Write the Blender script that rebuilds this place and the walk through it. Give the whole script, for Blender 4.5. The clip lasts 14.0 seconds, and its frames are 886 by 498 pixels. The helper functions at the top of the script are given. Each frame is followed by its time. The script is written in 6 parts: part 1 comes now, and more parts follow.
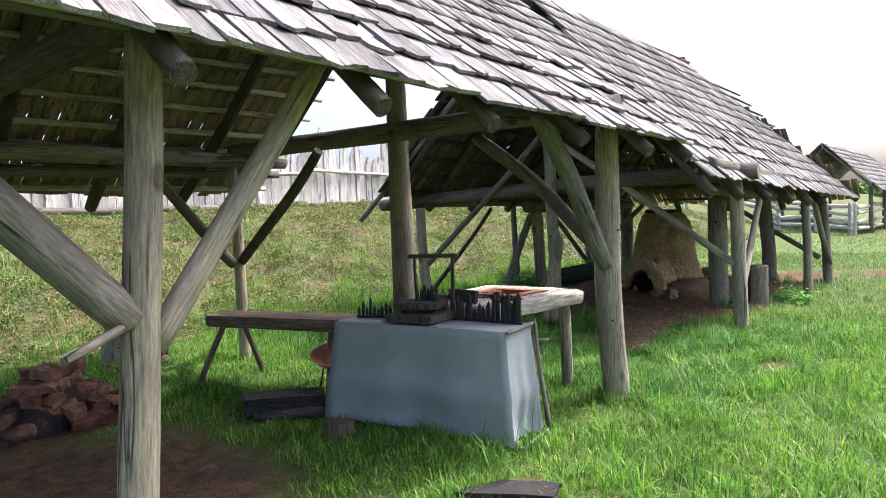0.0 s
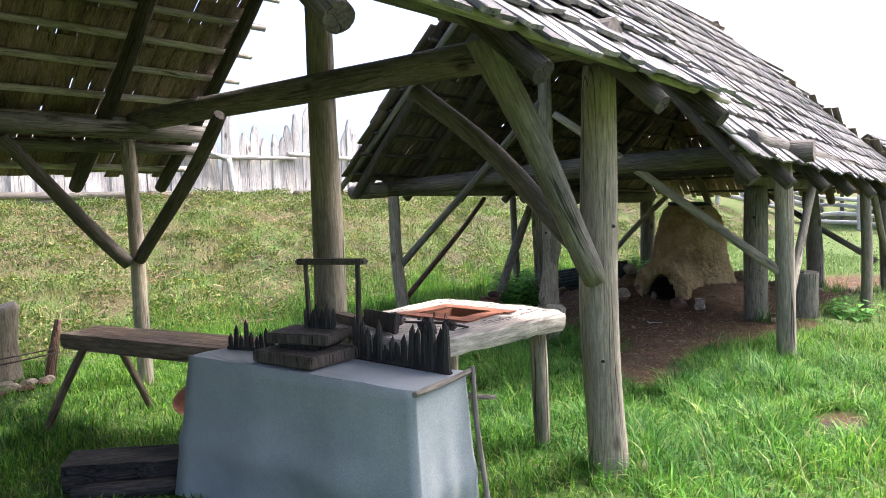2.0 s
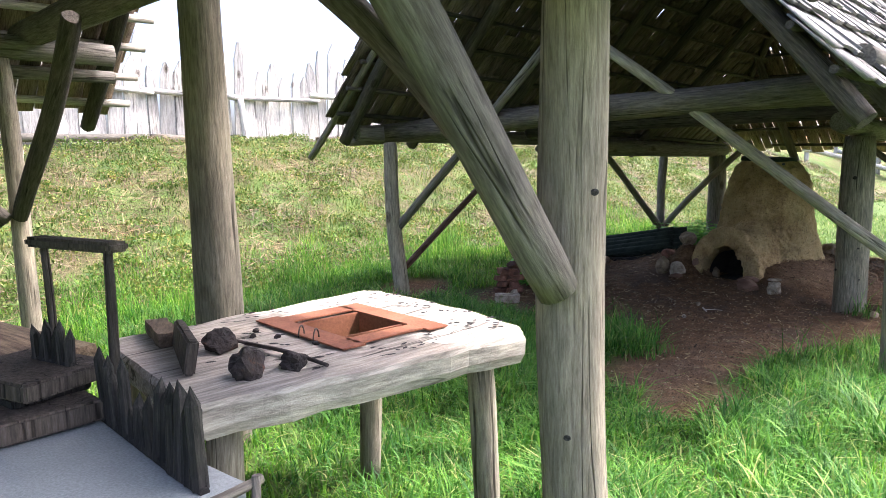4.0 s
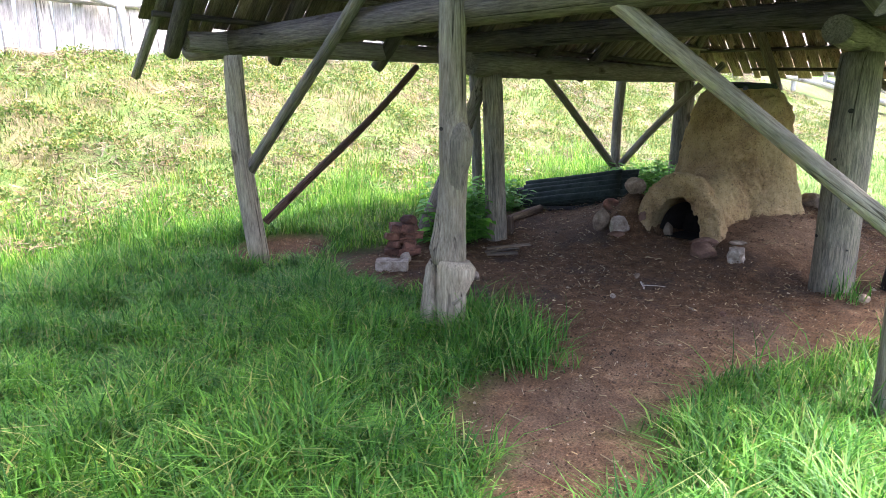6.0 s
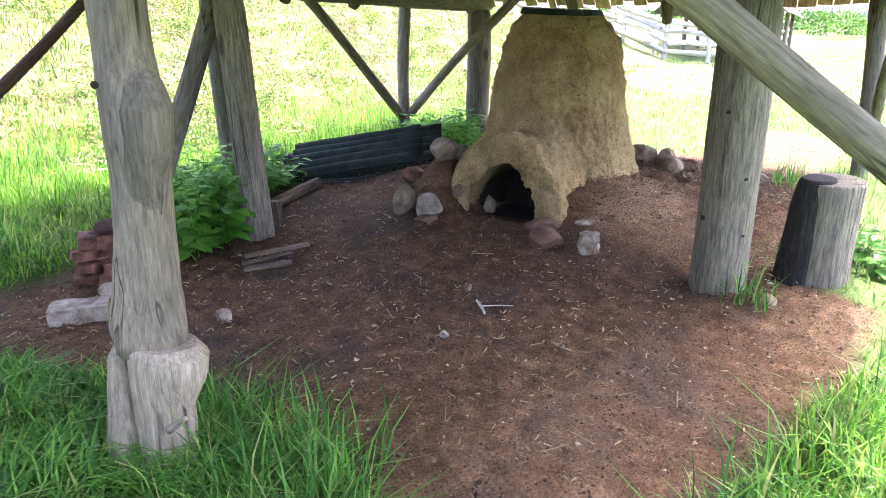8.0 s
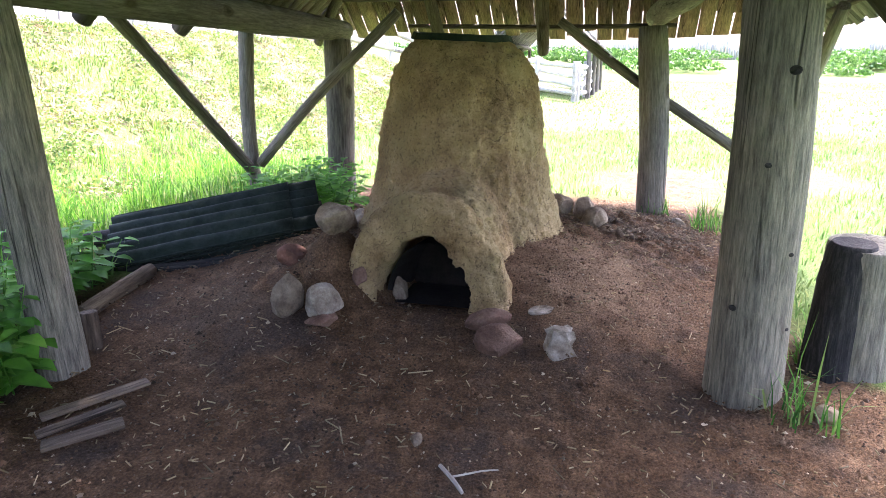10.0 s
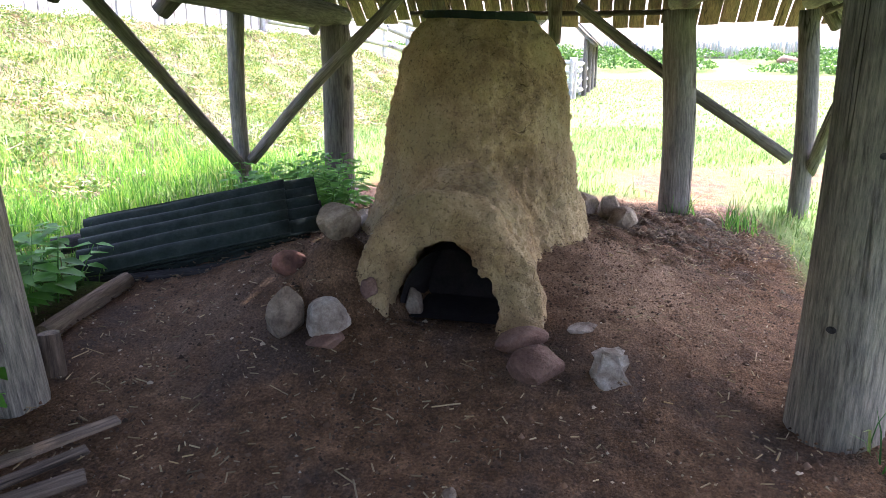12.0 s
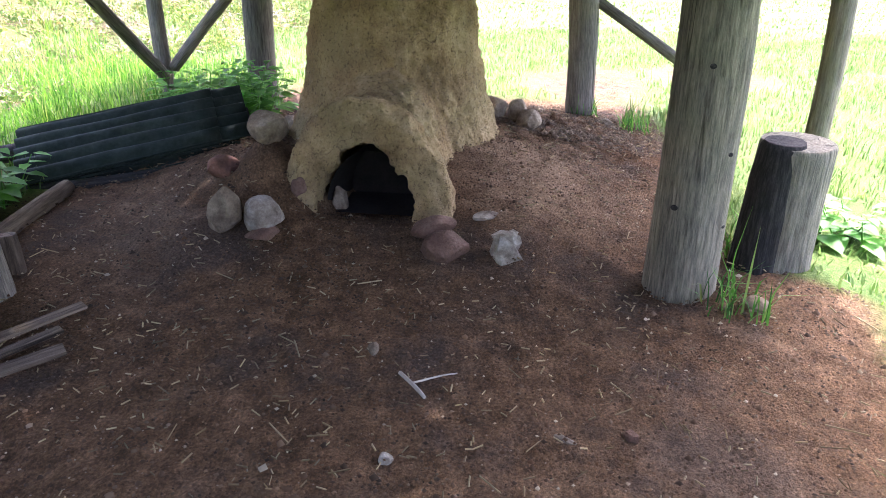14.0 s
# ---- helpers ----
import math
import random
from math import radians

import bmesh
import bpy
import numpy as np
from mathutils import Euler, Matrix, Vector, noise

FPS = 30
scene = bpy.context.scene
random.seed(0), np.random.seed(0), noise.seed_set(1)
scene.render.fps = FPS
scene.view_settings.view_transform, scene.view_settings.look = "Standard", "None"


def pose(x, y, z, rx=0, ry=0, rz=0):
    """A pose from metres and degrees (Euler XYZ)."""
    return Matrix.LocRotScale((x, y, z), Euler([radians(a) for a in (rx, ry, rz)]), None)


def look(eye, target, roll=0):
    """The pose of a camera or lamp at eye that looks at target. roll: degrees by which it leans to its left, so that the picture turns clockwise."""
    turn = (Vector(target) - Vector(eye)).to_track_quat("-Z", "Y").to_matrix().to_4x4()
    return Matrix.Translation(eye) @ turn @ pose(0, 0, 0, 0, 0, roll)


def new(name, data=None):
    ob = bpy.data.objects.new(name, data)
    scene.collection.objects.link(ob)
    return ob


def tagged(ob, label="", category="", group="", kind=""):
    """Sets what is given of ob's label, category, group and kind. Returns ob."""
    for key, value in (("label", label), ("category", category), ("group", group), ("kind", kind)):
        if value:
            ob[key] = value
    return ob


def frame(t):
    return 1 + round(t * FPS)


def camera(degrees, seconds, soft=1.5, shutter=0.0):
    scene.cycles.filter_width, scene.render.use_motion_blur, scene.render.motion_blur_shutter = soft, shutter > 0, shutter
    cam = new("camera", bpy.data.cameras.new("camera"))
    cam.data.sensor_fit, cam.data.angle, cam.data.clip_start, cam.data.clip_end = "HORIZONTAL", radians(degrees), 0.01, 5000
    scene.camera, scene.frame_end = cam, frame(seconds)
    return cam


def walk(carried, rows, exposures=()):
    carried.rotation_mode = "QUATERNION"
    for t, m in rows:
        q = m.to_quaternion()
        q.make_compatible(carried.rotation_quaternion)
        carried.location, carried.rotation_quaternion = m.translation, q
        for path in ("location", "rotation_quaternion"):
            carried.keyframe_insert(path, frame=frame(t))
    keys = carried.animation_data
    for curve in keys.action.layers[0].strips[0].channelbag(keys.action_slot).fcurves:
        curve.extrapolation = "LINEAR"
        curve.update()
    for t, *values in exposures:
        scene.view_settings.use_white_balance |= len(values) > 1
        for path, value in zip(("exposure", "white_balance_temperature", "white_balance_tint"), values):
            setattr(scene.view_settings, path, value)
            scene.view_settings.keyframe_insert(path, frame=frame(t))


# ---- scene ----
cam = camera(65.8, 14.0, soft=0.5)
PATH = [
    (0, (-0.759, -2.637, 1.457), (0.732, -1.308, 1.356), -2.3),
    (0.5, (-0.368, -2.456, 1.427), (1.125, -1.128, 1.344), -2.3),
    (1, (0.03, -2.319, 1.409), (1.525, -0.995, 1.299), -2.0),
    (1.5, (0.43, -2.128, 1.418), (1.908, -0.787, 1.278), -1.7),
    (2, (0.867, -1.969, 1.404), (2.306, -0.585, 1.284), -1.6),
    (2.2, (1.032, -1.912, 1.403), (2.447, -0.504, 1.278), -1.3),
    (4.3, (2.668, -1.283, 1.359), (3.934, 0.24, 1.076), -0.4),
    (4.5, (2.843, -1.243, 1.351), (4.1, 0.283, 1.049), -0.3),
    (5, (3.324, -1.115, 1.362), (4.568, 0.413, 1.015), -0.2),
    (5.5, (3.76, -0.944, 1.345), (5.019, 0.553, 0.927), -0.0),
    (6, (4.144, -0.708, 1.334), (5.432, 0.751, 0.876), 0.1),
    (6.5, (4.525, -0.445, 1.336), (5.868, 0.949, 0.831), 0.3),
    (7, (4.875, -0.143, 1.325), (6.324, 1.123, 0.779), 0.5),
    (7.5, (5.223, 0.172, 1.284), (6.789, 1.278, 0.713), 0.4),
    (8, (5.513, 0.468, 1.262), (7.165, 1.411, 0.643), 0.2),
    (8.5, (5.782, 0.773, 1.258), (7.497, 1.558, 0.594), 0.2),
    (9, (6.07, 0.991, 1.268), (7.853, 1.652, 0.648), -0.2),
    (9.2, (6.139, 1.061, 1.265), (7.947, 1.68, 0.675), -0.1),
    (11.3, (6.801, 1.591, 1.126), (8.681, 2.045, 0.615), -0.1),
    (11.5, (6.814, 1.591, 1.121), (8.691, 2.053, 0.609), -0.1),
    (12, (6.816, 1.577, 1.136), (8.686, 2.055, 0.61), 0.1),
    (12.5, (6.744, 1.543, 1.165), (8.604, 2.026, 0.611), 0.3),
    (13, (6.606, 1.504, 1.211), (8.454, 1.993, 0.625), 0.5),
    (13.5, (6.47, 1.474, 1.21), (8.313, 1.906, 0.563), 0.7),
    (14, (6.442, 1.45, 1.224), (8.263, 1.708, 0.438), 0.5),
]
walk(cam, [(t, look(eye, to, roll)) for t, eye, to, roll in PATH],
     [(0, 1.8, 5900, 16), (2.2, 2.05, 5900, 17), (4.3, 2.48, 5900, 18), (5.0, 2.75, 5850, 19), (6.5, 3.42, 5850, 22), (7.5, 3.85, 5850, 24),
      (9.2, 3.85, 5800, 24), (11.3, 3.52, 5750, 24), (12.5, 3.47, 5750, 24), (14, 3.62, 5750, 24)])

# ---- world, sun ----
SUN_TO = Vector((0.57, -0.27, 1.0)).normalized()
world = bpy.data.worlds.new("sky")
scene.world = world
world.use_nodes = True
wn = world.node_tree.nodes
sky = wn.new("ShaderNodeTexSky")
sky.sky_type, sky.sun_disc = "NISHITA", False
sky.sun_elevation = math.asin(SUN_TO.z)
sky.sun_rotation = math.atan2(SUN_TO.x, SUN_TO.y)
sky.air_density, sky.dust_density, sky.ozone_density = 0.75, 7.0, 0.6
wn["Background"].inputs["Strength"].default_value = 0.15
world.node_tree.links.new(sky.outputs[0], wn["Background"].inputs["Color"])
sun = new("sun", bpy.data.lights.new("sun", "SUN"))
sun.data.energy, sun.data.angle, sun.data.color = 1.55, radians(0.6), (1.0, 0.95, 0.87)
sun.matrix_world = look(SUN_TO * 30, (0, 0, 0))

# ---- materials ----
def mat(name):
    m = bpy.data.materials.new(name)
    m.use_nodes = True
    nt = m.node_tree
    return m, nt, nt.nodes["Principled BSDF"]


def node(nt, kind, **vals):
    n = nt.nodes.new(kind)
    for k, v in vals.items():
        n.inputs[k].default_value = v
    return n


def ramp(nt, src, stops):
    r = nt.nodes.new("ShaderNodeValToRGB")
    els = r.color_ramp.elements
    while len(els) < len(stops):
        els.new(0.5)
    for e, (p, c) in zip(els, stops):
        e.position, e.color = p, (*c, 1)
    nt.links.new(src, r.inputs["Fac"])
    return r.outputs["Color"]


def mixc(nt, fac, a, b, mode="MIX"):
    m = nt.nodes.new("ShaderNodeMix")
    m.data_type, m.blend_type = "RGBA", mode
    for sock, v in ((m.inputs["Factor"], fac), (m.inputs["A"], a), (m.inputs["B"], b)):
        if isinstance(v, bpy.types.NodeSocket):
            nt.links.new(v, sock)
        elif isinstance(v, (int, float)):
            sock.default_value = v
        else:
            sock.default_value = (*v, 1)
    return m.outputs["Result"]


def coords(nt, stretch=(1, 1, 1), space="Object", shift=True):
    tc = nt.nodes.new("ShaderNodeTexCoord")
    mp = nt.nodes.new("ShaderNodeMapping")
    mp.inputs["Scale"].default_value = stretch
    nt.links.new(tc.outputs[space], mp.inputs["Vector"])
    if shift:
        oi = nt.nodes.new("ShaderNodeObjectInfo")
        mul = nt.nodes.new("ShaderNodeMath")
        mul.operation = "MULTIPLY"
        mul.inputs[1].default_value = 37.0
        nt.links.new(oi.outputs["Random"], mul.inputs[0])
        nt.links.new(mul.outputs[0], mp.inputs["Location"])
    return mp.outputs["Vector"]


def noise_tex(nt, vec, scale, detail=4.0, rough=0.55):
    n = node(nt, "ShaderNodeTexNoise", Scale=scale, Detail=detail, Roughness=rough)
    nt.links.new(vec, n.inputs["Vector"])
    return n.outputs["Fac"]


def bump(nt, bsdf, height, strength=0.4, dist=0.01):
    b = node(nt, "ShaderNodeBump", Strength=strength, Distance=dist)
    nt.links.new(height, b.inputs["Height"])
    nt.links.new(b.outputs["Normal"], bsdf.inputs["Normal"])


def wood(name, dark, mid, light, grain=14.0, along=0.09, rough=0.85, tone=0.3, moss=None, island=False, knots=True):
    """Weathered wood with its grain along the piece's own z axis: fibres, long drying cracks, blotches, knots."""
    m, nt, b = mat(name)
    v = coords(nt, (1, 1, along))
    fine = noise_tex(nt, v, grain * 6, 8, 0.75)
    fibre = noise_tex(nt, v, grain * 1.4, 5, 0.6)
    c = ramp(nt, fine, [(0.35, dark), (0.5, mid), (0.65, light)])
    c = mixc(nt, 0.5, c, ramp(nt, fibre, [(0.3, (0.66, 0.64, 0.61)), (0.65, (1.22, 1.2, 1.16))]), "MULTIPLY")
    vc = coords(nt, (1, 1, along * 0.35))
    line = noise_tex(nt, vc, grain * 0.55, 3, 0.55)
    crack = ramp(nt, line, [(0.489, (1, 1, 1)), (0.498, (0.1, 0.09, 0.08)), (0.502, (0.1, 0.09, 0.08)), (0.511, (1, 1, 1))])
    some = ramp(nt, noise_tex(nt, coords(nt, (1, 1, 0.5)), 4.0, 3, 0.5), [(0.44, (0, 0, 0)), (0.56, (1, 1, 1))])
    crack = mixc(nt, some, (1.0, 1.0, 1.0), crack)
    c = mixc(nt, 0.9, c, crack, "MULTIPLY")
    blot = noise_tex(nt, coords(nt, (1, 1, 0.4)), 3.5, 6, 0.65)
    c = mixc(nt, 0.75, c, ramp(nt, blot, [(0.3, (0.5, 0.5, 0.51)), (0.5, (0.95, 0.93, 0.9)), (0.7, (1.35, 1.28, 1.15))]), "MULTIPLY")
    rnd = nt.nodes.new("ShaderNodeNewGeometry").outputs["Random Per Island"] if island else nt.nodes.new("ShaderNodeObjectInfo").outputs["Random"]
    c = mixc(nt, 1.0, c, ramp(nt, rnd, [(0.0, (1 - tone,) * 3), (1.0, (1 + tone * 0.7,) * 3)]), "MULTIPLY")
    if knots:
        vo = node(nt, "ShaderNodeTexVoronoi", Scale=3.2)
        nt.links.new(coords(nt, (1, 1, 0.6)), vo.inputs["Vector"])
        k = ramp(nt, vo.outputs["Distance"], [(0.03, (0.15, 0.12, 0.1)), (0.075, (0.55, 0.5, 0.45)), (0.09, (0.35, 0.3, 0.26)), (0.14, (1, 1, 1))])
        c = mixc(nt, 0.85, c, k, "MULTIPLY")
    if moss:
        ms = noise_tex(nt, coords(nt, (1, 1, 0.6)), 5.0, 6, 0.7)
        c = mixc(nt, ramp(nt, ms, [(0.52, (0, 0, 0)), (0.74, (0.32, 0.32, 0.32))]), c, moss)
    nt.links.new(c, b.inputs["Base Color"])
    b.inputs["Roughness"].default_value = rough
    b.inputs["Specular IOR Level"].default_value = 0.25
    h = mixc(nt, 1.0, mixc(nt, 0.5, fine, fibre), crack, "MULTIPLY")
    bump(nt, b, h, 0.7, 0.012)
    return m


def speckled(name, stops, scale=8.0, fine=60.0, rough=0.9, strength=0.5, dist=0.01, vary=0.2, warm=None, space="Object"):
    """Stone, earth, clay: colour from two scales of noise."""
    m, nt, b = mat(name)
    v = coords(nt, space=space)
    big, small = noise_tex(nt, v, scale, 5, 0.6), noise_tex(nt, v, fine, 4, 0.7)
    c = ramp(nt, big, stops)
    c = mixc(nt, 0.6, c, ramp(nt, small, [(0.3, (0.6, 0.6, 0.6)), (0.7, (1.35, 1.35, 1.35))]), "MULTIPLY")
    if warm:
        c = mixc(nt, ramp(nt, noise_tex(nt, v, scale * 0.4, 4, 0.6), [(0.45, (0, 0, 0)), (0.65, (0.8, 0.8, 0.8))]), c, warm)
    if vary:
        rnd = nt.nodes.new("ShaderNodeObjectInfo").outputs["Random"]
        c = mixc(nt, 1.0, c, ramp(nt, rnd, [(0.0, (1 - vary,) * 3), (1.0, (1 + vary,) * 3)]), "MULTIPLY")
    nt.links.new(c, b.inputs["Base Color"])
    b.inputs["Roughness"].default_value = rough
    b.inputs["Specular IOR Level"].default_value = 0.25
    bump(nt, b, mixc(nt, 0.5, big, small), strength, dist)
    return m


def leafy(name, stops, translucent=0.35, rough=0.55):
    """Grass and leaves: colour by piece, some light through the blade."""
    m, nt, b = mat(name)
    geo = nt.nodes.new("ShaderNodeNewGeometry")
    c = ramp(nt, geo.outputs["Random Per Island"], stops)
    big = noise_tex(nt, coords(nt, shift=False), 1.1, 6, 0.72)
    c = mixc(nt, 0.8, c, ramp(nt, big, [(0.3, (0.5, 0.6, 0.55)), (0.7, (1.4, 1.3, 1.05))]), "MULTIPLY")
    mid = noise_tex(nt, coords(nt, shift=False), 7.0, 4, 0.6)
    c = mixc(nt, 0.8, c, ramp(nt, mid, [(0.34, (0.5, 0.58, 0.55)), (0.5, (1, 1, 1)), (0.66, (1.45, 1.35, 1.15))]), "MULTIPLY")
    nt.links.new(c, b.inputs["Base Color"])
    b.inputs["Roughness"].default_value = rough
    b.inputs["Specular IOR Level"].default_value = 0.3
    tr = nt.nodes.new("ShaderNodeBsdfTranslucent")
    nt.links.new(c, tr.inputs["Color"])
    mx = nt.nodes.new("ShaderNodeMixShader")
    mx.inputs["Fac"].default_value = translucent
    out = nt.nodes["Material Output"]
    nt.links.new(b.outputs[0], mx.inputs[1])
    nt.links.new(tr.outputs[0], mx.inputs[2])
    nt.links.new(mx.outputs[0], out.inputs["Surface"])
    return m


def cracked(m, scale=7.0, amount=0.75):
    """Adds drying cracks to a clay material, in colour and relief."""
    nt = m.node_tree
    b = nt.nodes["Principled BSDF"]
    old = b.inputs["Base Color"].links[0].from_socket
    v = coords(nt)
    warp = node(nt, "ShaderNodeTexNoise", Scale=6.0, Detail=3.0)
    nt.links.new(v, warp.inputs["Vector"])
    vo = node(nt, "ShaderNodeTexVoronoi", Scale=scale)
    vo.feature = "DISTANCE_TO_EDGE"
    nt.links.new(mixc(nt, 0.18, v, warp.outputs["Color"]), vo.inputs["Vector"])
    line = ramp(nt, vo.outputs["Distance"], [(0.0, (0.25, 0.22, 0.2)), (0.006, (1, 1, 1))])
    where = ramp(nt, noise_tex(nt, v, 2.2, 3, 0.5), [(0.56, (0, 0, 0)), (0.62, (amount,) * 3)])
    crack = mixc(nt, where, (1.0, 1.0, 1.0), line)
    nt.links.new(mixc(nt, 1.0, old, crack, "MULTIPLY"), b.inputs["Base Color"])
    bp = b.inputs["Normal"].links[0].from_node
    h = bp.inputs["Height"].links[0].from_socket
    nt.links.new(mixc(nt, 1.0, h, crack, "MULTIPLY"), bp.inputs["Height"])
    return m


W_POST = wood("weathered_post", (0.145, 0.126, 0.094), (0.27, 0.24, 0.186), (0.395, 0.355, 0.28), moss=(0.20, 0.19, 0.115))
W_GREEN = wood("grey_green_post", (0.07, 0.066, 0.052), (0.175, 0.165, 0.13), (0.30, 0.275, 0.215), moss=(0.16, 0.165, 0.10))
W_BEAM = wood("weathered_beam", (0.092, 0.084, 0.072), (0.172, 0.158, 0.136), (0.265, 0.248, 0.215))
# dark brown beam wood, deepened to carry the shade under the roofs
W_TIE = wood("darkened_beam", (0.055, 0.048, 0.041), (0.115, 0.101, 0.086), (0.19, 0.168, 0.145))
# hip shingles: sooty brown lifted to yellow for sun on the hanging ends
W_HIP = wood("weathered_shingle", (0.085, 0.066, 0.046), (0.19, 0.148, 0.10), (0.31, 0.245, 0.165), grain=18, island=True, knots=False)
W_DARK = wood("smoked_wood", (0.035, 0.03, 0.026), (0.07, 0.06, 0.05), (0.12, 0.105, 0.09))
W_SHINGLE = wood("shingle_wood", (0.085, 0.082, 0.08), (0.20, 0.195, 0.19), (0.33, 0.32, 0.31), grain=22, along=0.07, tone=0.5, moss=(0.17, 0.16, 0.11), knots=False)
W_SHINGLE_J = wood("shingle_wood_joined", (0.085, 0.082, 0.08), (0.20, 0.195, 0.19), (0.33, 0.32, 0.31), grain=22, along=0.07, tone=0.5, moss=(0.17, 0.16, 0.11), island=True, knots=False)
W_UNDER = wood("shingle_underside", (0.12, 0.09, 0.068), (0.25, 0.19, 0.145), (0.38, 0.30, 0.235), grain=18, island=True, knots=False)
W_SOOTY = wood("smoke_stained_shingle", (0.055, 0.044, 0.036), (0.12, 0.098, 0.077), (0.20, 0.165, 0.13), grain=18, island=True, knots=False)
W_BATTEN = wood("batten_wood", (0.24, 0.22, 0.19), (0.42, 0.39, 0.34), (0.58, 0.54, 0.47), knots=False)
W_PALE = wood("palisade_wood", (0.28, 0.27, 0.26), (0.50, 0.485, 0.46), (0.68, 0.66, 0.63), grain=10, tone=0.25)
W_RED = wood("bark_brown_pole", (0.06, 0.04, 0.03), (0.14, 0.085, 0.06), (0.22, 0.15, 0.11))
W_TABLE = wood("bleached_tabletop", (0.20, 0.183, 0.158), (0.39, 0.36, 0.315), (0.60, 0.56, 0.495), grain=9, tone=0.1, knots=False)
W_BENCH = wood("brown_bench", (0.06, 0.045, 0.032), (0.14, 0.108, 0.076), (0.24, 0.19, 0.135), grain=9)
W_CHAR = wood("charred_wood", (0.012, 0.012, 0.012), (0.03, 0.029, 0.028), (0.07, 0.065, 0.06))
M_CLAY = speckled("kiln_clay", [(0.32, (0.22, 0.145, 0.066)), (0.55, (0.39, 0.275, 0.133)), (0.75, (0.54, 0.40, 0.215))], scale=5, fine=75, strength=1.0, dist=0.035, warm=(0.33, 0.26, 0.13))
cracked(M_CLAY, 4.5, 0.8)


def pitted(m, scale, depth):
    """Small dark pits and pale grit over a rough surface."""
    nt = m.node_tree
    b = nt.nodes["Principled BSDF"]
    old = b.inputs["Base Color"].links[0].from_socket
    v = coords(nt)
    pits = ramp(nt, noise_tex(nt, v, scale, 6, 0.75), [(0.36, (depth,) * 3), (0.46, (1, 1, 1)), (0.62, (1, 1, 1)), (0.72, (1.45, 1.42, 1.36))])
    nt.links.new(mixc(nt, 1.0, old, pits, "MULTIPLY"), b.inputs["Base Color"])


pitted(M_CLAY, 55.0, 0.42)
# near-black soot colour, also stands in for the dark inside the kiln's mouth
M_SOOT_SHADE = speckled("soot", [(0.3, (0.012, 0.011, 0.010)), (0.7, (0.035, 0.03, 0.026))], scale=6)
M_STONE = speckled("field_stone", [(0.3, (0.11, 0.082, 0.055)), (0.5, (0.23, 0.178, 0.12)), (0.7, (0.36, 0.295, 0.21))], scale=14, fine=90, strength=0.9, dist=0.015)
M_STONE_W = speckled("pale_stone", [(0.3, (0.14, 0.105, 0.075)), (0.5, (0.28, 0.235, 0.175)), (0.7, (0.46, 0.41, 0.33))], scale=16, fine=90, strength=0.9, dist=0.015)
M_STONE_R = speckled("reddish_stone", [(0.3, (0.11, 0.062, 0.042)), (0.55, (0.18, 0.11, 0.075)), (0.75, (0.26, 0.175, 0.125))], scale=12, fine=90, strength=0.9, dist=0.015)
M_BRICK = speckled("broken_brick", [(0.3, (0.05, 0.03, 0.024)), (0.5, (0.15, 0.075, 0.05)), (0.65, (0.25, 0.125, 0.085)), (0.8, (0.36, 0.26, 0.20))], scale=8, fine=60, vary=0.5, strength=0.8, dist=0.02)
M_SLAG = speckled("slag_lump", [(0.3, (0.02, 0.018, 0.018)), (0.55, (0.05, 0.04, 0.035)), (0.75, (0.20, 0.09, 0.05))], scale=14, fine=80, strength=0.9, dist=0.02)
M_RUST = speckled("rusty_iron", [(0.3, (0.16, 0.06, 0.03)), (0.6, (0.26, 0.105, 0.055)), (0.8, (0.33, 0.16, 0.10))], scale=5, fine=90, rough=0.75, strength=0.25, dist=0.003)
M_IRON = speckled("dark_iron", [(0.3, (0.03, 0.026, 0.024)), (0.7, (0.08, 0.06, 0.05))], scale=12, fine=90, rough=0.6)
M_TUBE = speckled("black_roofing", [(0.3, (0.011, 0.018, 0.013)), (0.7, (0.030, 0.043, 0.033))], scale=9, fine=50, rough=0.8)
M_CANVAS = speckled("grey_canvas", [(0.3, (0.21, 0.235, 0.235)), (0.7, (0.29, 0.315, 0.31))], scale=3, fine=160, rough=0.9, strength=0.2, dist=0.003)
M_COPPER = speckled("copper_pan", [(0.3, (0.36, 0.15, 0.09)), (0.7, (0.5, 0.24, 0.16))], scale=5, fine=50, rough=0.5)
M_GRASS = leafy("grass_blades", [(0.0, (0.028, 0.115, 0.012)), (0.45, (0.095, 0.25, 0.02)), (0.86, (0.21, 0.41, 0.045)), (1.0, (0.38, 0.38, 0.15))], 0.45)
# darker, bluer copy of the blades: shade by the kiln shed put into colour
M_GRASS_SHADE = leafy("lush_grass", [(0.0, (0.026, 0.11, 0.016)), (0.45, (0.08, 0.235, 0.03)), (0.86, (0.17, 0.375, 0.06)), (1.0, (0.36, 0.36, 0.15))], 0.4)
M_GRASS_D = leafy("field_grass", [(0.0, (0.075, 0.155, 0.035)), (0.5, (0.15, 0.245, 0.065)), (0.85, (0.22, 0.31, 0.10)), (1.0, (0.36, 0.34, 0.19))])
M_CLOD = leafy("soil_clod", [(0.0, (0.06, 0.041, 0.028)), (0.6, (0.12, 0.085, 0.06)), (1.0, (0.20, 0.15, 0.11))], 0.0, 0.95)
M_CRUMB = leafy("earth_crumb", [(0.0, (0.04, 0.025, 0.015)), (0.6, (0.105, 0.062, 0.038)), (0.95, (0.17, 0.115, 0.08)), (1.0, (0.42, 0.36, 0.29))], 0.0, 0.95)
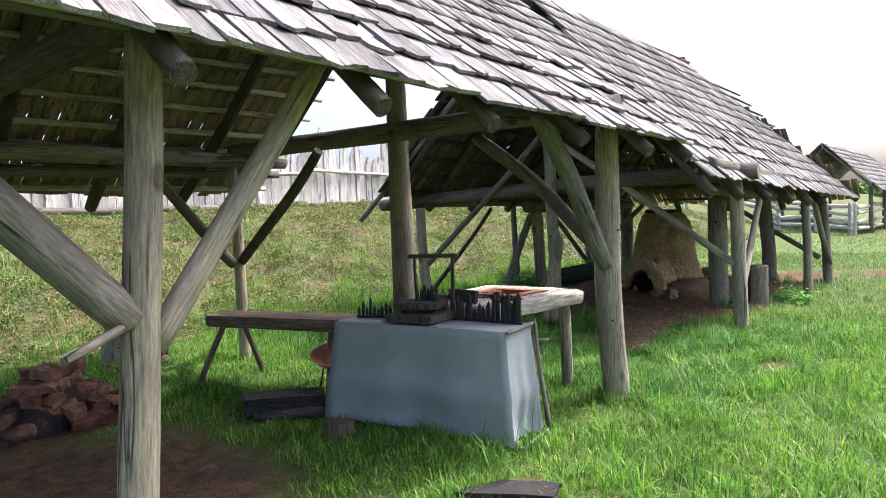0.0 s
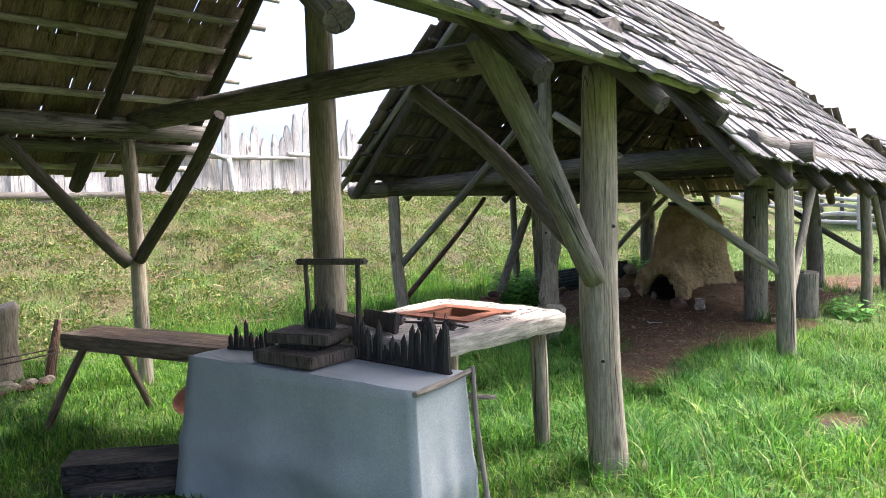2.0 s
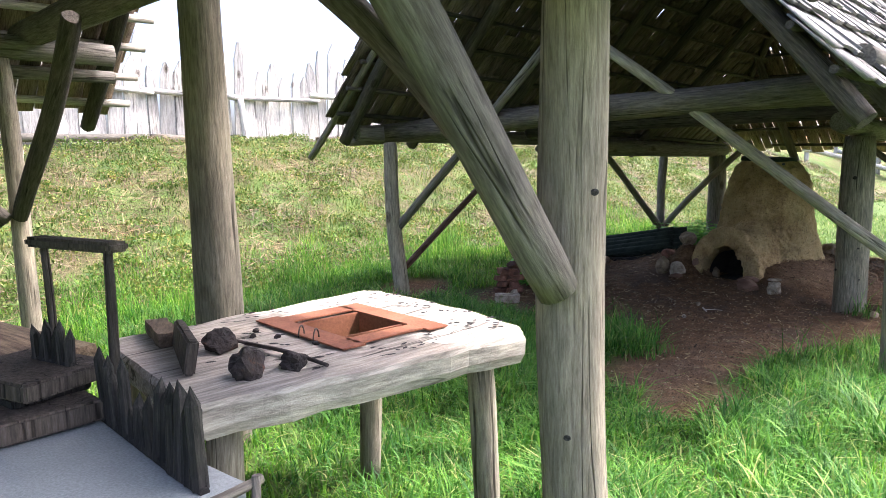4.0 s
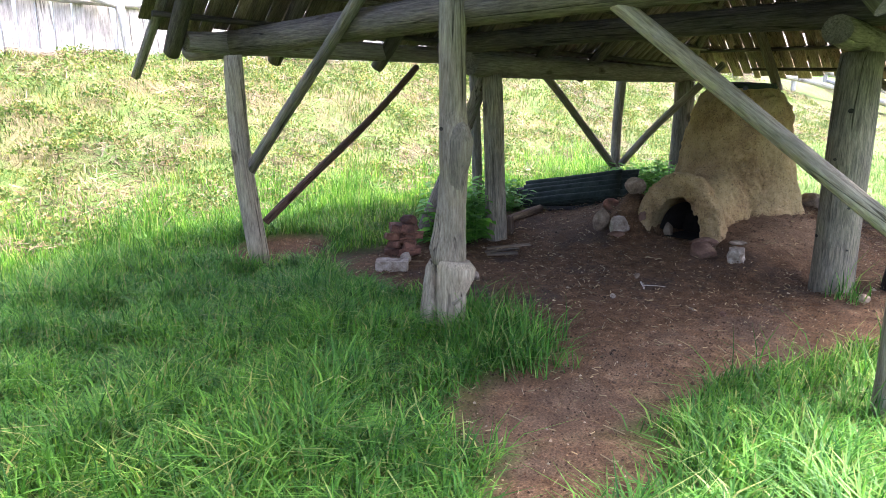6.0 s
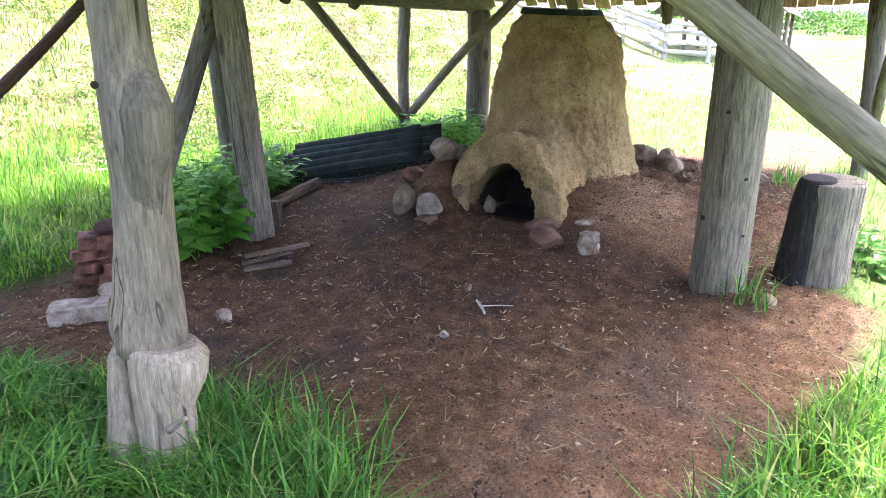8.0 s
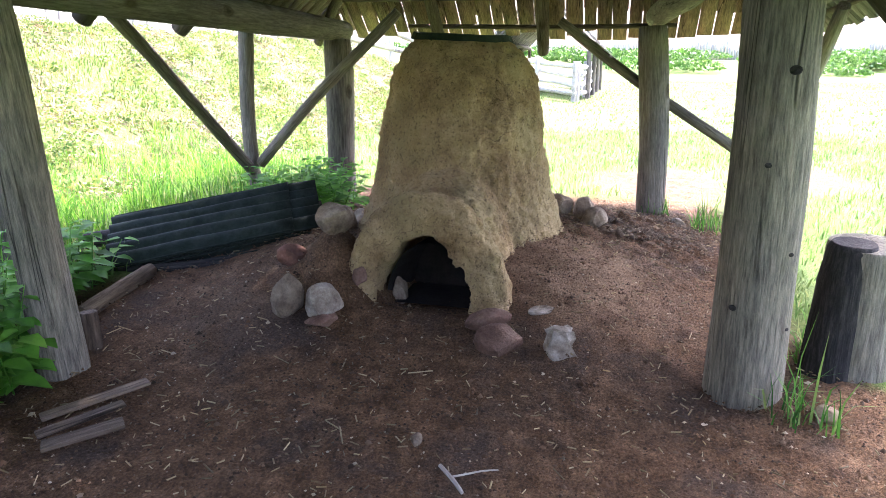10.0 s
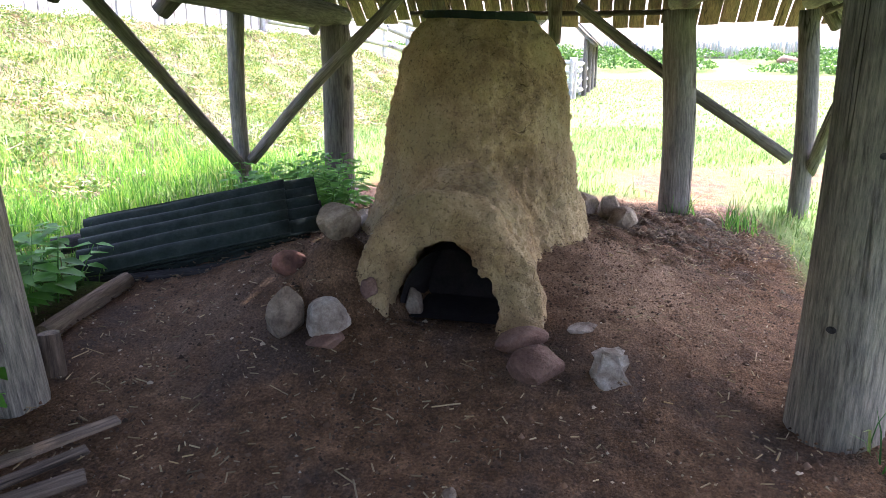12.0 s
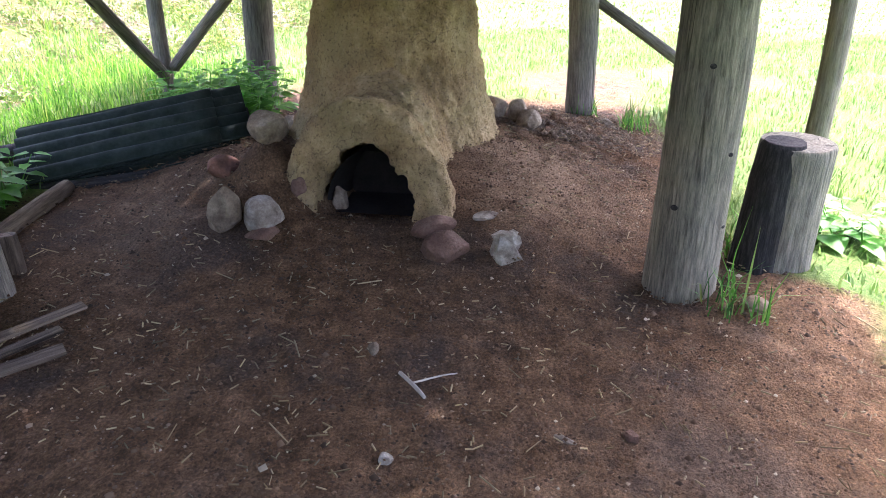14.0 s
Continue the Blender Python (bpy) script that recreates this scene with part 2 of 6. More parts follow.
M_WEED = leafy("bank_weeds", [(0.0, (0.05, 0.11, 0.02)), (0.5, (0.125, 0.195, 0.04)), (0.78, (0.19, 0.225, 0.055)), (1.0, (0.27, 0.215, 0.10))])
M_STRAW = leafy("dry_stalks", [(0.0, (0.13, 0.095, 0.055)), (0.5, (0.26, 0.20, 0.12)), (1.0, (0.44, 0.36, 0.23))], 0.15)
M_STALK = leafy("brown_stalks", [(0.0, (0.07, 0.046, 0.03)), (0.5, (0.155, 0.105, 0.064)), (1.0, (0.30, 0.225, 0.14))], 0.1)
M_NETTLE = leafy("nettle_leaves", [(0.0, (0.08, 0.24, 0.03)), (0.6, (0.15, 0.40, 0.06)), (1.0, (0.24, 0.50, 0.10))], 0.45)
M_HEDGE = leafy("hedge_leaves", [(0.0, (0.04, 0.10, 0.02)), (0.6, (0.08, 0.17, 0.035)), (1.0, (0.14, 0.24, 0.06))], 0.3)

# ---- building tools ----
def world_of(ob):
    m = Matrix.Identity(4)
    while ob:
        m = ob.matrix_basis @ m
        ob = ob.parent
    return m


def thing(name, loc, label, category, group=""):
    e = new(name)
    e.empty_display_size = 0.1
    e.matrix_basis = Matrix.Translation(loc)
    return tagged(e, label, category, group)


def mesh_of(name, bm, material, smooth=False):
    me = bpy.data.meshes.new(name)
    bmesh.ops.recalc_face_normals(bm, faces=bm.faces)
    bm.to_mesh(me)
    bm.free()
    me.materials.append(material)
    if smooth:
        me.polygons.foreach_set("use_smooth", [True] * len(me.polygons))
    return me


def part(name, bm, material, parent=None, label="", m=None, smooth=False):
    """Links a bmesh, or a mesh already made, as one object under parent, with m its pose in the world."""
    me = mesh_of(name, bm, material, smooth) if isinstance(bm, bmesh.types.BMesh) else bm
    ob = new(name, me)
    if parent:
        ob.parent = parent
        ob.matrix_basis = world_of(parent).inverted() @ (m or Matrix.Identity(4))
    elif m:
        ob.matrix_basis = m
    return tagged(ob, label) if label else ob


def along(p0, p1, twist=0.0):
    d = Vector(p1) - Vector(p0)
    return Matrix.Translation(p0) @ d.to_track_quat("Z", "Y").to_matrix().to_4x4() @ Matrix.Rotation(twist, 4, "Z")


def log_bm(length, r0, r1, seed=0, bend=0.02, seg=14, rough=0.06, cap=0.0):
    """A worn round timber along z: tapered, slightly bowed, with low ridges and rounded ends."""
    rng = random.Random(seed)
    n = max(5, min(26, int(length / 0.11)))
    bm = bmesh.new()
    a, ph = rng.uniform(0, 6.28), rng.uniform(0, 6.28)
    off = Vector((rng.uniform(-9, 9), rng.uniform(-9, 9), rng.uniform(-9, 9)))
    rings = []
    for i in range(n + 1):
        f = i / n
        r = r0 + (r1 - r0) * f
        if i in (0, n):
            r *= 0.93
        b = bend * math.sin(math.pi * f) + 0.35 * bend * math.sin(2 * math.pi * f + ph)
        cx, cy = b * math.cos(a), b * math.sin(a)
        ring = []
        for k in range(seg):
            t = 2 * math.pi * k / seg
            q = noise.noise(Vector((math.cos(t) * 1.1, math.sin(t) * 1.1, f * length * 1.6)) + off)
            q2 = noise.noise(Vector((math.cos(t) * 3, math.sin(t) * 3, f * length * 0.8)) + off)
            rr = r * (1 + rough * 1.6 * q + rough * q2)
            z = f * length + (cap * (q2 + 0.3 * math.cos(t)) if i in (0, n) else 0)
            ring.append(bm.verts.new((cx + rr * math.cos(t), cy + rr * math.sin(t), z)))
        rings.append(ring)
    for r_a, r_b in zip(rings, rings[1:]):
        for k in range(seg):
            bm.faces.new((r_a[k], r_a[(k + 1) % seg], r_b[(k + 1) % seg], r_b[k])).smooth = True
    bm.faces.new(rings[0][::-1])
    bm.faces.new(rings[-1])
    return bm


LOGS = [0]


def log(name, p0, p1, r0, r1=None, material=None, parent=None, bend=0.02, label="", rough=0.06, seg=14):
    LOGS[0] += 1
    d = (Vector(p1) - Vector(p0)).length
    bm = log_bm(d, r0, r1 or r0 * 0.9, LOGS[0] * 7 + 3, bend, seg, rough)
    return part(name, bm, material or W_BEAM, parent, label, along(p0, p1))


def box_bm(sx, sy, sz, bevel=0.004, jitter=0.0, seed=0, cuts=0):
    """A box centred on x and y with its bottom at z = 0, edges rounded, faces a little uneven."""
    bm = bmesh.new()
    bmesh.ops.create_cube(bm, size=1.0)
    bmesh.ops.scale(bm, vec=(sx, sy, sz), verts=bm.verts)
    bmesh.ops.translate(bm, vec=(0, 0, sz / 2), verts=bm.verts)
    if cuts:
        bmesh.ops.subdivide_edges(bm, edges=bm.edges[:], cuts=cuts, use_grid_fill=True)
    elif bevel:
        bmesh.ops.bevel(bm, geom=bm.edges[:], offset=bevel, segments=2, affect="EDGES")
    if jitter:
        rng = random.Random(seed)
        off = Vector((rng.uniform(-9, 9), rng.uniform(-9, 9), rng.uniform(-9, 9)))
        for v in bm.verts:
            v.co += jitter * noise.noise_vector(v.co * (0.9 / max(sx, sy, sz) * 3) + off)
    return bm


def stone_bm(sx, sy, sz, seed=0, rough=0.25, sub=3, flat=0.0):
    """A field stone: a lumpy ball split by a few flat cleavage faces."""
    bm = bmesh.new()
    bmesh.ops.create_icosphere(bm, subdivisions=sub, radius=0.5)
    rng = random.Random(seed)
    off = Vector((rng.uniform(-9, 9), rng.uniform(-9, 9), rng.uniform(-9, 9)))
    cuts = []
    for _ in range(9):
        n = Vector((rng.gauss(0, 1), rng.gauss(0, 1), rng.gauss(0, 1))).normalized()
        cuts.append((n, rng.uniform(0.30, 0.46) + 0.12 * max(0.0, 0.25 - rough)))
    for v in bm.verts:
        p = v.co.normalized()
        q = p * 0.52 * (1 + 0.5 * rough * noise.noise(p * 1.3 + off))
        for n, d in cuts:
            e = q.dot(n) - d
            if e > 0:
                q -= n * e * (0.92 if rough > 0.18 else 0.6)
        q *= 1 + 0.16 * rough * noise.noise(p * 5 + off) + 0.12 * max(0.0, rough - 0.4) * noise.noise(p * 11 + off)
        v.co = Vector((q.x * sx, q.y * sy, q.z * sz)) * 1.2
    for f in bm.faces:
        f.smooth = rough < 0.19
    return bm


def from_np(name, verts, faces, material, parent=None, m=None, smooth=False):
    """A joined mesh from arrays of vertices and of equal faces."""
    me = bpy.data.meshes.new(name)
    nv, (nf, k) = len(verts), faces.shape
    me.vertices.add(nv)
    me.vertices.foreach_set("co", np.asarray(verts, np.float32).ravel())
    me.loops.add(nf * k)
    me.loops.foreach_set("vertex_index", faces.astype(np.int32).ravel())
    me.polygons.add(nf)
    me.polygons.foreach_set("loop_start", np.arange(0, nf * k, k, dtype=np.int32))
    if smooth:
        me.polygons.foreach_set("use_smooth", np.ones(nf, bool))
    me.materials.append(material)
    me.update(calc_edges=True)
    return part(name, me, material, parent, "", m)


def sstep(a, b, x):
    t = np.clip((np.asarray(x, float) - a) / (b - a), 0, 1)
    return t * t * (3 - 2 * t)


def wavy(x, y, s=1.0):
    """Smooth unevenness, about -1 to 1."""
    return (np.sin(1.7 * s * x + 0.6) * np.cos(1.3 * s * y - 0.4) + 0.6 * np.sin(3.1 * s * x - 2.2 * s * y + 1.0) + 0.4 * np.sin(5.3 * s * y + 2.0 * s * x)) / 2.0


def ground_z(x, y):
    x, y = np.asarray(x, float), np.asarray(y, float)
    z = 0.02 * wavy(x, y) * sstep(0, 2, np.abs(y) + 1)
    z = z + (0.02 + 0.14 * sstep(4.5, 7.0, x)) * sstep(3.2 + 0.6 * sstep(8.6, 7.9, x), 4.7, y)
    bank = np.clip((y - 5.4) / 4.4, 0, 1)
    z = z + 1.6 * (0.55 * bank + 0.45 * sstep(0, 1, bank)) + 0.05 * wavy(x, y, 1.7) * sstep(5.2, 6.5, y)
    z = z + 0.30 * np.exp(-(((x - 10.8) / 1.35) ** 2 + ((y - 2.3) / 1.25) ** 2))
    z = z + 0.10 * np.exp(-(((x - 9.3) / 0.6) ** 2 + ((y - 3.0) / 0.8) ** 2))
    z = z + 0.09 * np.exp(-(((x - 9.95) / 0.6) ** 2 + ((y - 1.66) / 0.45) ** 2)) + 0.12 * np.exp(-(((x - 9.75) / 0.4) ** 2 + ((y - 3.0) / 0.4) ** 2)) + 0.13 * np.exp(-(((x - 9.5) / 0.22) ** 2 + ((y - 2.74) / 0.16) ** 2))
    z = z + 0.06 * np.exp(-(((x - 9.3) / 0.45) ** 2 + ((y - 1.6) / 0.4) ** 2)) + 0.15 * np.exp(-(((x - 10.0) / 0.35) ** 2 + ((y - 3.75) / 0.5) ** 2))
    z = z + 0.15 * np.exp(-(((x - 9.36) / 0.2) ** 2 + ((y - 2.66) / 0.15) ** 2))
    z = z + 0.06 * np.exp(-(((x - 9.15) / 0.6) ** 2 + ((y - 0.5) / 0.45) ** 2))
    flue = sstep(9.2, 9.45, x) * sstep(10.4, 10.2, x) * sstep(0.27, 0.17, np.abs(y - 2.21))
    z = z * (1 - flue) + 0.075 * flue
    z = z + 1.6 * sstep(66, 84, x) * (1 - bank)
    return z


def dirt_at(x, y):
    """How bare the soil is: 0 grass, 1 trodden earth."""
    x, y = np.asarray(x, float), np.asarray(y, float)
    w = 0.12 * wavy(x, y, 2.3) + 0.05 * wavy(x, y, 6.0)

    def blob(cx, cy, rx, ry):
        return 1.15 - np.sqrt(((x - cx) / rx) ** 2 + ((y - cy) / ry) ** 2) + w

    left = 6.68 + 0.3 * np.exp(-((y - 2.3) / 0.4) ** 2)
    front = np.clip(0.62 - 0.30 * (x - 7.0), 0.06, 0.62)
    front = front + (0.5 - front) * sstep(8.95, 9.2, x)
    inside = np.minimum.reduce([(x - left) / 0.4, (13.0 - x) / 0.5, (y - front) / 0.3, (4.0 - y - 0.02 * (x - 8)) / 0.4]) + w * 1.5
    d = np.maximum.reduce([inside, blob(6.6, 1.05, 0.8, 0.42), blob(6.0, 0.62, 0.45, 0.28), blob(6.75, 4.2, 0.5, 0.25), blob(0.45, 1.3, 1.3, 1.45), blob(0.9, 3.0, 0.95, 0.6), blob(5.55, -0.83, 0.26, 0.14), blob(2.0, -0.55, 0.3, 0.12), blob(13.8, 1.0, 1.3, 0.7) * 0.8, blob(14.6, -0.4, 1.1, 0.8) * 0.6])
    return np.clip(d * 2.2, 0, 1)

# ---- ground ----
def spaced(lo, a, b, hi, step, far):
    mid = np.arange(a, b, step)
    out_hi = b + (hi - b) * np.linspace(0, 1, far) ** 3
    out_lo = a - (a - lo) * (np.linspace(0, 1, far)[1:] ** 3)[::-1]
    return np.concatenate([out_lo, mid, out_hi])


def ground_material():
    m, nt, b = mat("meadow_and_earth")
    v = coords(nt, shift=False)
    at = nt.nodes.new("ShaderNodeAttribute")
    at.attribute_name = "bare"
    g1, g2, g3 = noise_tex(nt, v, 1.2, 5, 0.6), noise_tex(nt, v, 45, 4, 0.7), noise_tex(nt, v, 9, 5, 0.7)
    grass = ramp(nt, g2, [(0.3, (0.045, 0.08, 0.02)), (0.55, (0.095, 0.15, 0.04)), (0.75, (0.17, 0.20, 0.075))])
    grass = mixc(nt, 0.8, grass, ramp(nt, g1, [(0.3, (0.7, 0.8, 0.7)), (0.7, (1.3, 1.15, 0.95))]), "MULTIPLY")
    earth = ramp(nt, g3, [(0.3, (0.054, 0.03, 0.014)), (0.5, (0.112, 0.066, 0.033)), (0.7, (0.20, 0.123, 0.066))])
    ash = ramp(nt, noise_tex(nt, v, 1.6, 5, 0.65), [(0.5, (0, 0, 0)), (0.62, (0.75, 0.75, 0.75))])
    earth = mixc(nt, ash, earth, (0.055, 0.044, 0.036))
    # paler earth: washed-down clay, and sunlit ground put into the colour
    clayey = nt.nodes.new("ShaderNodeAttribute")
    clayey.attribute_name = "clayey"
    pale_earth = ramp(nt, g3, [(0.3, (0.17, 0.105, 0.06)), (0.55, (0.27, 0.18, 0.105)), (0.75, (0.36, 0.255, 0.16))])
    earth = mixc(nt, clayey.outputs["Fac"], earth, pale_earth)
    earth = mixc(nt, 0.85, earth, ramp(nt, noise_tex(nt, v, 95, 5, 0.75), [(0.34, (0.4, 0.39, 0.38)), (0.5, (0.95, 0.94, 0.93)), (0.66, (1.75, 1.7, 1.65))]), "MULTIPLY")
    vo = node(nt, "ShaderNodeTexVoronoi", Scale=55.0)
    nt.links.new(v, vo.inputs["Vector"])
    crumbs = ramp(nt, vo.outputs["Distance"], [(0.1, (1, 1, 1)), (0.2, (0, 0, 0))])
    crumbs = mixc(nt, 1.0, crumbs, ramp(nt, vo.outputs["Color"], [(0.76, (0, 0, 0)), (0.80, (1, 1, 1))]), "MULTIPLY")
    earth = mixc(nt, crumbs, earth, (0.26, 0.20, 0.145))
    dry = nt.nodes.new("ShaderNodeAttribute")
    dry.attribute_name = "dry"
    thatch = ramp(nt, g2, [(0.3, (0.06, 0.042, 0.026)), (0.55, (0.14, 0.10, 0.06)), (0.75, (0.25, 0.185, 0.115))])
    patch = ramp(nt, noise_tex(nt, v, 1.5, 5, 0.65), [(0.42, (0, 0, 0)), (0.58, (1, 1, 1))])
    grass = mixc(nt, mixc(nt, 1.0, patch, dry.outputs["Color"], "MULTIPLY"), grass, thatch)
    c = mixc(nt, at.outputs["Fac"], grass, earth)
    nt.links.new(c, b.inputs["Base Color"])
    b.inputs["Roughness"].default_value = 0.95
    b.inputs["Specular IOR Level"].default_value = 0.15
    bump(nt, b, mixc(nt, 0.5, g2, noise_tex(nt, v, 130, 4, 0.7)), 1.0, 0.022)
    return m


M_GROUND = ground_material()
gx = spaced(-900, -3.0, 15.0, 1500, 0.045, 46)
gy = spaced(-1200, -4.0, 11.0, 1200, 0.045, 42)
GX, GY = np.meshgrid(gx, gy, indexing="ij")
GD = dirt_at(GX, GY) * (np.abs(GX) < 30)
near = (GX > -4) & (GX < 16) & (GY > -5) & (GY < 12)
clods = 0.012 * wavy(GX, GY, 9.0) + 0.008 * wavy(GY, GX, 17.0)
loose = np.exp(-(((GX - 11.3) / 0.8) ** 2 + ((GY - 1.4) / 0.6) ** 2))
grit = np.random.RandomState(8).normal(0, 1, GX.shape)
GZ = ground_z(GX, GY) + near * (clods * GD * (0.6 + 1.6 * loose) + grit * GD * (0.004 + 0.022 * loose) - 0.015 * GD)
nx, ny = len(gx), len(gy)
ids = np.arange(nx * ny).reshape(nx, ny)
quads = np.stack([ids[:-1, :-1], ids[1:, :-1], ids[1:, 1:], ids[:-1, 1:]], -1).reshape(-1, 4)
ground = from_np("ground", np.stack([GX, GY, GZ], -1).reshape(-1, 3), quads, M_GROUND, smooth=True)
tagged(ground, "meadow of green grass with trodden brown earth and a grassy bank", "ground", kind="structure")
bare = ground.data.attributes.new("bare", "FLOAT", "POINT")
bare.data.foreach_set("value", GD.ravel().astype(np.float32))
dry = ground.data.attributes.new("dry", "FLOAT", "POINT")
dry.data.foreach_set("value", (0.7 * sstep(5.2, 6.2, GY) * sstep(10.2, 9.4, GY) + 0.5 * sstep(16, 30, GX) * (GX < 66) * (GY < 5)).clip(0, 1).ravel().astype(np.float32))
clayey = ground.data.attributes.new("clayey", "FLOAT", "POINT")
# clay spread round the kiln
pale_spots = np.exp(-(((GX - 10.1) / 1.0) ** 2 + ((GY - 2.25) / 0.85) ** 2) * 1.2) * sstep(9.1, 9.7, GX) + 0.9 * np.exp(-(((GX - 9.9) / 0.65) ** 2 + ((GY - 1.55) / 0.5) ** 2))
# front spots brighten the earth by colour where sun reaches under the eave
pale_spots = pale_spots + 0.9 * np.exp(-(((GX - 9.95) / 0.4) ** 2 + ((GY - 1.65) / 0.3) ** 2)) + 0.5 * np.exp(-(((GX - 7.3) / 0.9) ** 2 + ((GY - 0.95) / 0.4) ** 2)) + 0.6 * np.exp(-(((GX - 6.2) / 0.6) ** 2 + ((GY - 0.8) / 0.4) ** 2)) + 0.25 * np.exp(-(((GX - 8.6) / 0.7) ** 2 + ((GY - 0.45) / 0.3) ** 2)) + 0.5 * np.exp(-(((GX - 9.2) / 0.5) ** 2 + ((GY - 3.2) / 0.35) ** 2))
clayey.data.foreach_set("value", (pale_spots * (0.75 + 0.35 * wavy(GX, GY, 5.0))).clip(0, 0.9).ravel().astype(np.float32))

# ---- timber sheds ----
def shingle_mesh(seed, w, l, th, material):
    """One split shingle: length along z, its butt end at z = 0, worn and cupped."""
    rng = random.Random(seed)
    bm = bmesh.new()
    cols, rows = 3, (0.0, 0.5, 1.0)
    cup, curl, skew = rng.uniform(-0.006, 0.01), rng.uniform(0, 0.016), rng.uniform(-0.02, 0.02)
    top, bot = [], []
    butt = [rng.uniform(-0.015, 0.015) for _ in range(cols)]
    for f in rows:
        rt, rb = [], []
        for k in range(cols):
            s = k / (cols - 1) - 0.5
            z = f * l + (butt[k] + skew * s if f == 0 else 0)
            y = cup * (4 * s * s) + curl * (1 - f) ** 2
            t = th * (1.0 if f == 0 else 0.8 if f < 0.9 else 0.35)
            rt.append(bm.verts.new((s * w, -(y + t), z)))
            rb.append(bm.verts.new((s * w, -y, z)))
        top.append(rt)
        bot.append(rb)
    for i in range(2):
        for k in range(cols - 1):
            bm.faces.new((top[i][k], top[i][k + 1], top[i + 1][k + 1], top[i + 1][k]))
            bm.faces.new((bot[i][k], bot[i + 1][k], bot[i + 1][k + 1], bot[i][k + 1]))
        bm.faces.new((top[i][0], top[i + 1][0], bot[i + 1][0], bot[i][0]))
        bm.faces.new((top[i][-1], bot[i][-1], bot[i + 1][-1], top[i + 1][-1]))
    for k in range(cols - 1):
        bm.faces.new((top[0][k], bot[0][k], bot[0][k + 1], top[0][k + 1]))
    return mesh_of("shingle", bm, material)


SHINGLES = [shingle_mesh(s, 0.125 + 0.012 * (s % 4), 0.50, 0.016 + 0.002 * (s % 3), W_SHINGLE) for s in range(12)]


def slope_frame(eave0, eave1, ridge_pt):
    """The frame of a roof slope: x along the eave, z up the slope, -y outwards (for a slope seen with the eave from left to right)."""
    e0, e1, r = Vector(eave0), Vector(eave1), Vector(ridge_pt)
    u = (e1 - e0).normalized()
    v = ((r - e0) - (r - e0).dot(u) * u).normalized()
    y = v.cross(u)
    m = Matrix((u, y, v)).transposed().to_4x4()
    m.translation = e0
    return m, (e1 - e0).length, ((r - e0) - (r - e0).dot(u) * u).length


def shingled(name, eave0, eave1, ridge_pt, parent, singles=None, gap=0.27, trim=None, ragged=0.03, material=None, skip=0.0, seed=1, slit=0.0):
    """Rows of split shingles on a slope. singles: how many of the lowest rows, and the stretch along the eave, are pieces of their own."""
    m, length, rise = slope_frame(eave0, eave1, ridge_pt)
    rng = random.Random(seed)
    verts, faces, count = [], [], 0
    box = np.array([(a, b, c) for a in (-0.5, 0.5) for b in (0, 1) for c in (0, 1)], float)
    quad = np.array([(0, 1, 3, 2), (4, 6, 7, 5), (0, 4, 5, 1), (2, 3, 7, 6), (0, 2, 6, 4), (1, 5, 7, 3)])
    rows = int(rise / gap) + 1
    for i in range(rows):
        s = -rng.uniform(0, 0.05)
        row_off = rng.uniform(-0.015, 0.015)
        while s < length:
            w = rng.uniform(0.09, 0.17)
            if trim and not trim(s + w / 2, i * gap):
                s += w
                continue
            if rng.random() < skip:
                s += w
                continue
            z = i * gap - 0.06 + rng.uniform(-ragged, ragged) + row_off
            l = min(0.5, rise - z + 0.03)
            tilt = math.radians(rng.uniform(2.4, 4.2))
            lift = 0.03 + rng.uniform(0, 0.006)
            yaw = rng.uniform(-0.02, 0.02)
            if singles and i < singles[0] and singles[1] < s < singles[2] and count < 300 and l > 0.4:
                count += 1
                me = SHINGLES[rng.randrange(len(SHINGLES))]
                p = m @ Matrix.Translation((s + w / 2, -lift, z)) @ Matrix.Rotation(-tilt, 4, "X") @ Matrix.Rotation(yaw, 4, "Y")
                part("shingle", me, None, parent, "", p @ Matrix.Diagonal(((w - 0.004)/ 0.142, 1, 1, 1)))
            else:
                th = rng.uniform(0.014, 0.022)
                b = box * (w - rng.uniform(0.003, 0.012) - slit, -th, l)
                b[:, 1] *= np.where(b[:, 2] > 0.1, 0.5, 1.0)
                b[:, 2] += np.where(b[:, 2] < 0.1, b[:, 0] * rng.uniform(-0.12, 0.12), 0)
                b[:, 1] -= lift + (l - b[:, 2]) * math.tan(tilt) - l * math.tan(tilt)
                b[:, 1] += b[:, 0] * rng.uniform(-0.04, 0.04)
                b[:, 0] += b[:, 2] * yaw
                b += (s + w / 2, 0, z)
                faces.append(quad + 8 * len(verts))
                verts.append(b)
            s += w
    if verts:
        ob = from_np(name, np.concatenate(verts), np.concatenate(faces), material or W_SHINGLE_J, parent, m)
        tagged(ob, kind="stuff")
    return m, length, rise


def under_roof(parent, m, length, rise, rafters, battens, r_raft=0.055, r_bat=0.024, tail=0.15, over=0.15, rmat=None, bmat=None, drop=0.11):
    """Rafters and battens under a slope."""
    for x in rafters:
        p0, p1 = m @ Vector((x, drop, -tail)), m @ Vector((x, drop, rise - 0.02))
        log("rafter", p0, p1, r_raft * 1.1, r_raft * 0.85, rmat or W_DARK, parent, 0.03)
    z = 0.1
    while z < rise - 0.1:
        p0, p1 = m @ Vector((-over, 0.03, z)), m @ Vector((length + over * random.uniform(0.2, 1), 0.03, z))
        log("batten", p0, p1, r_bat, r_bat * 0.9, bmat or W_BATTEN, parent, 0.02, seg=8)
        z += battens


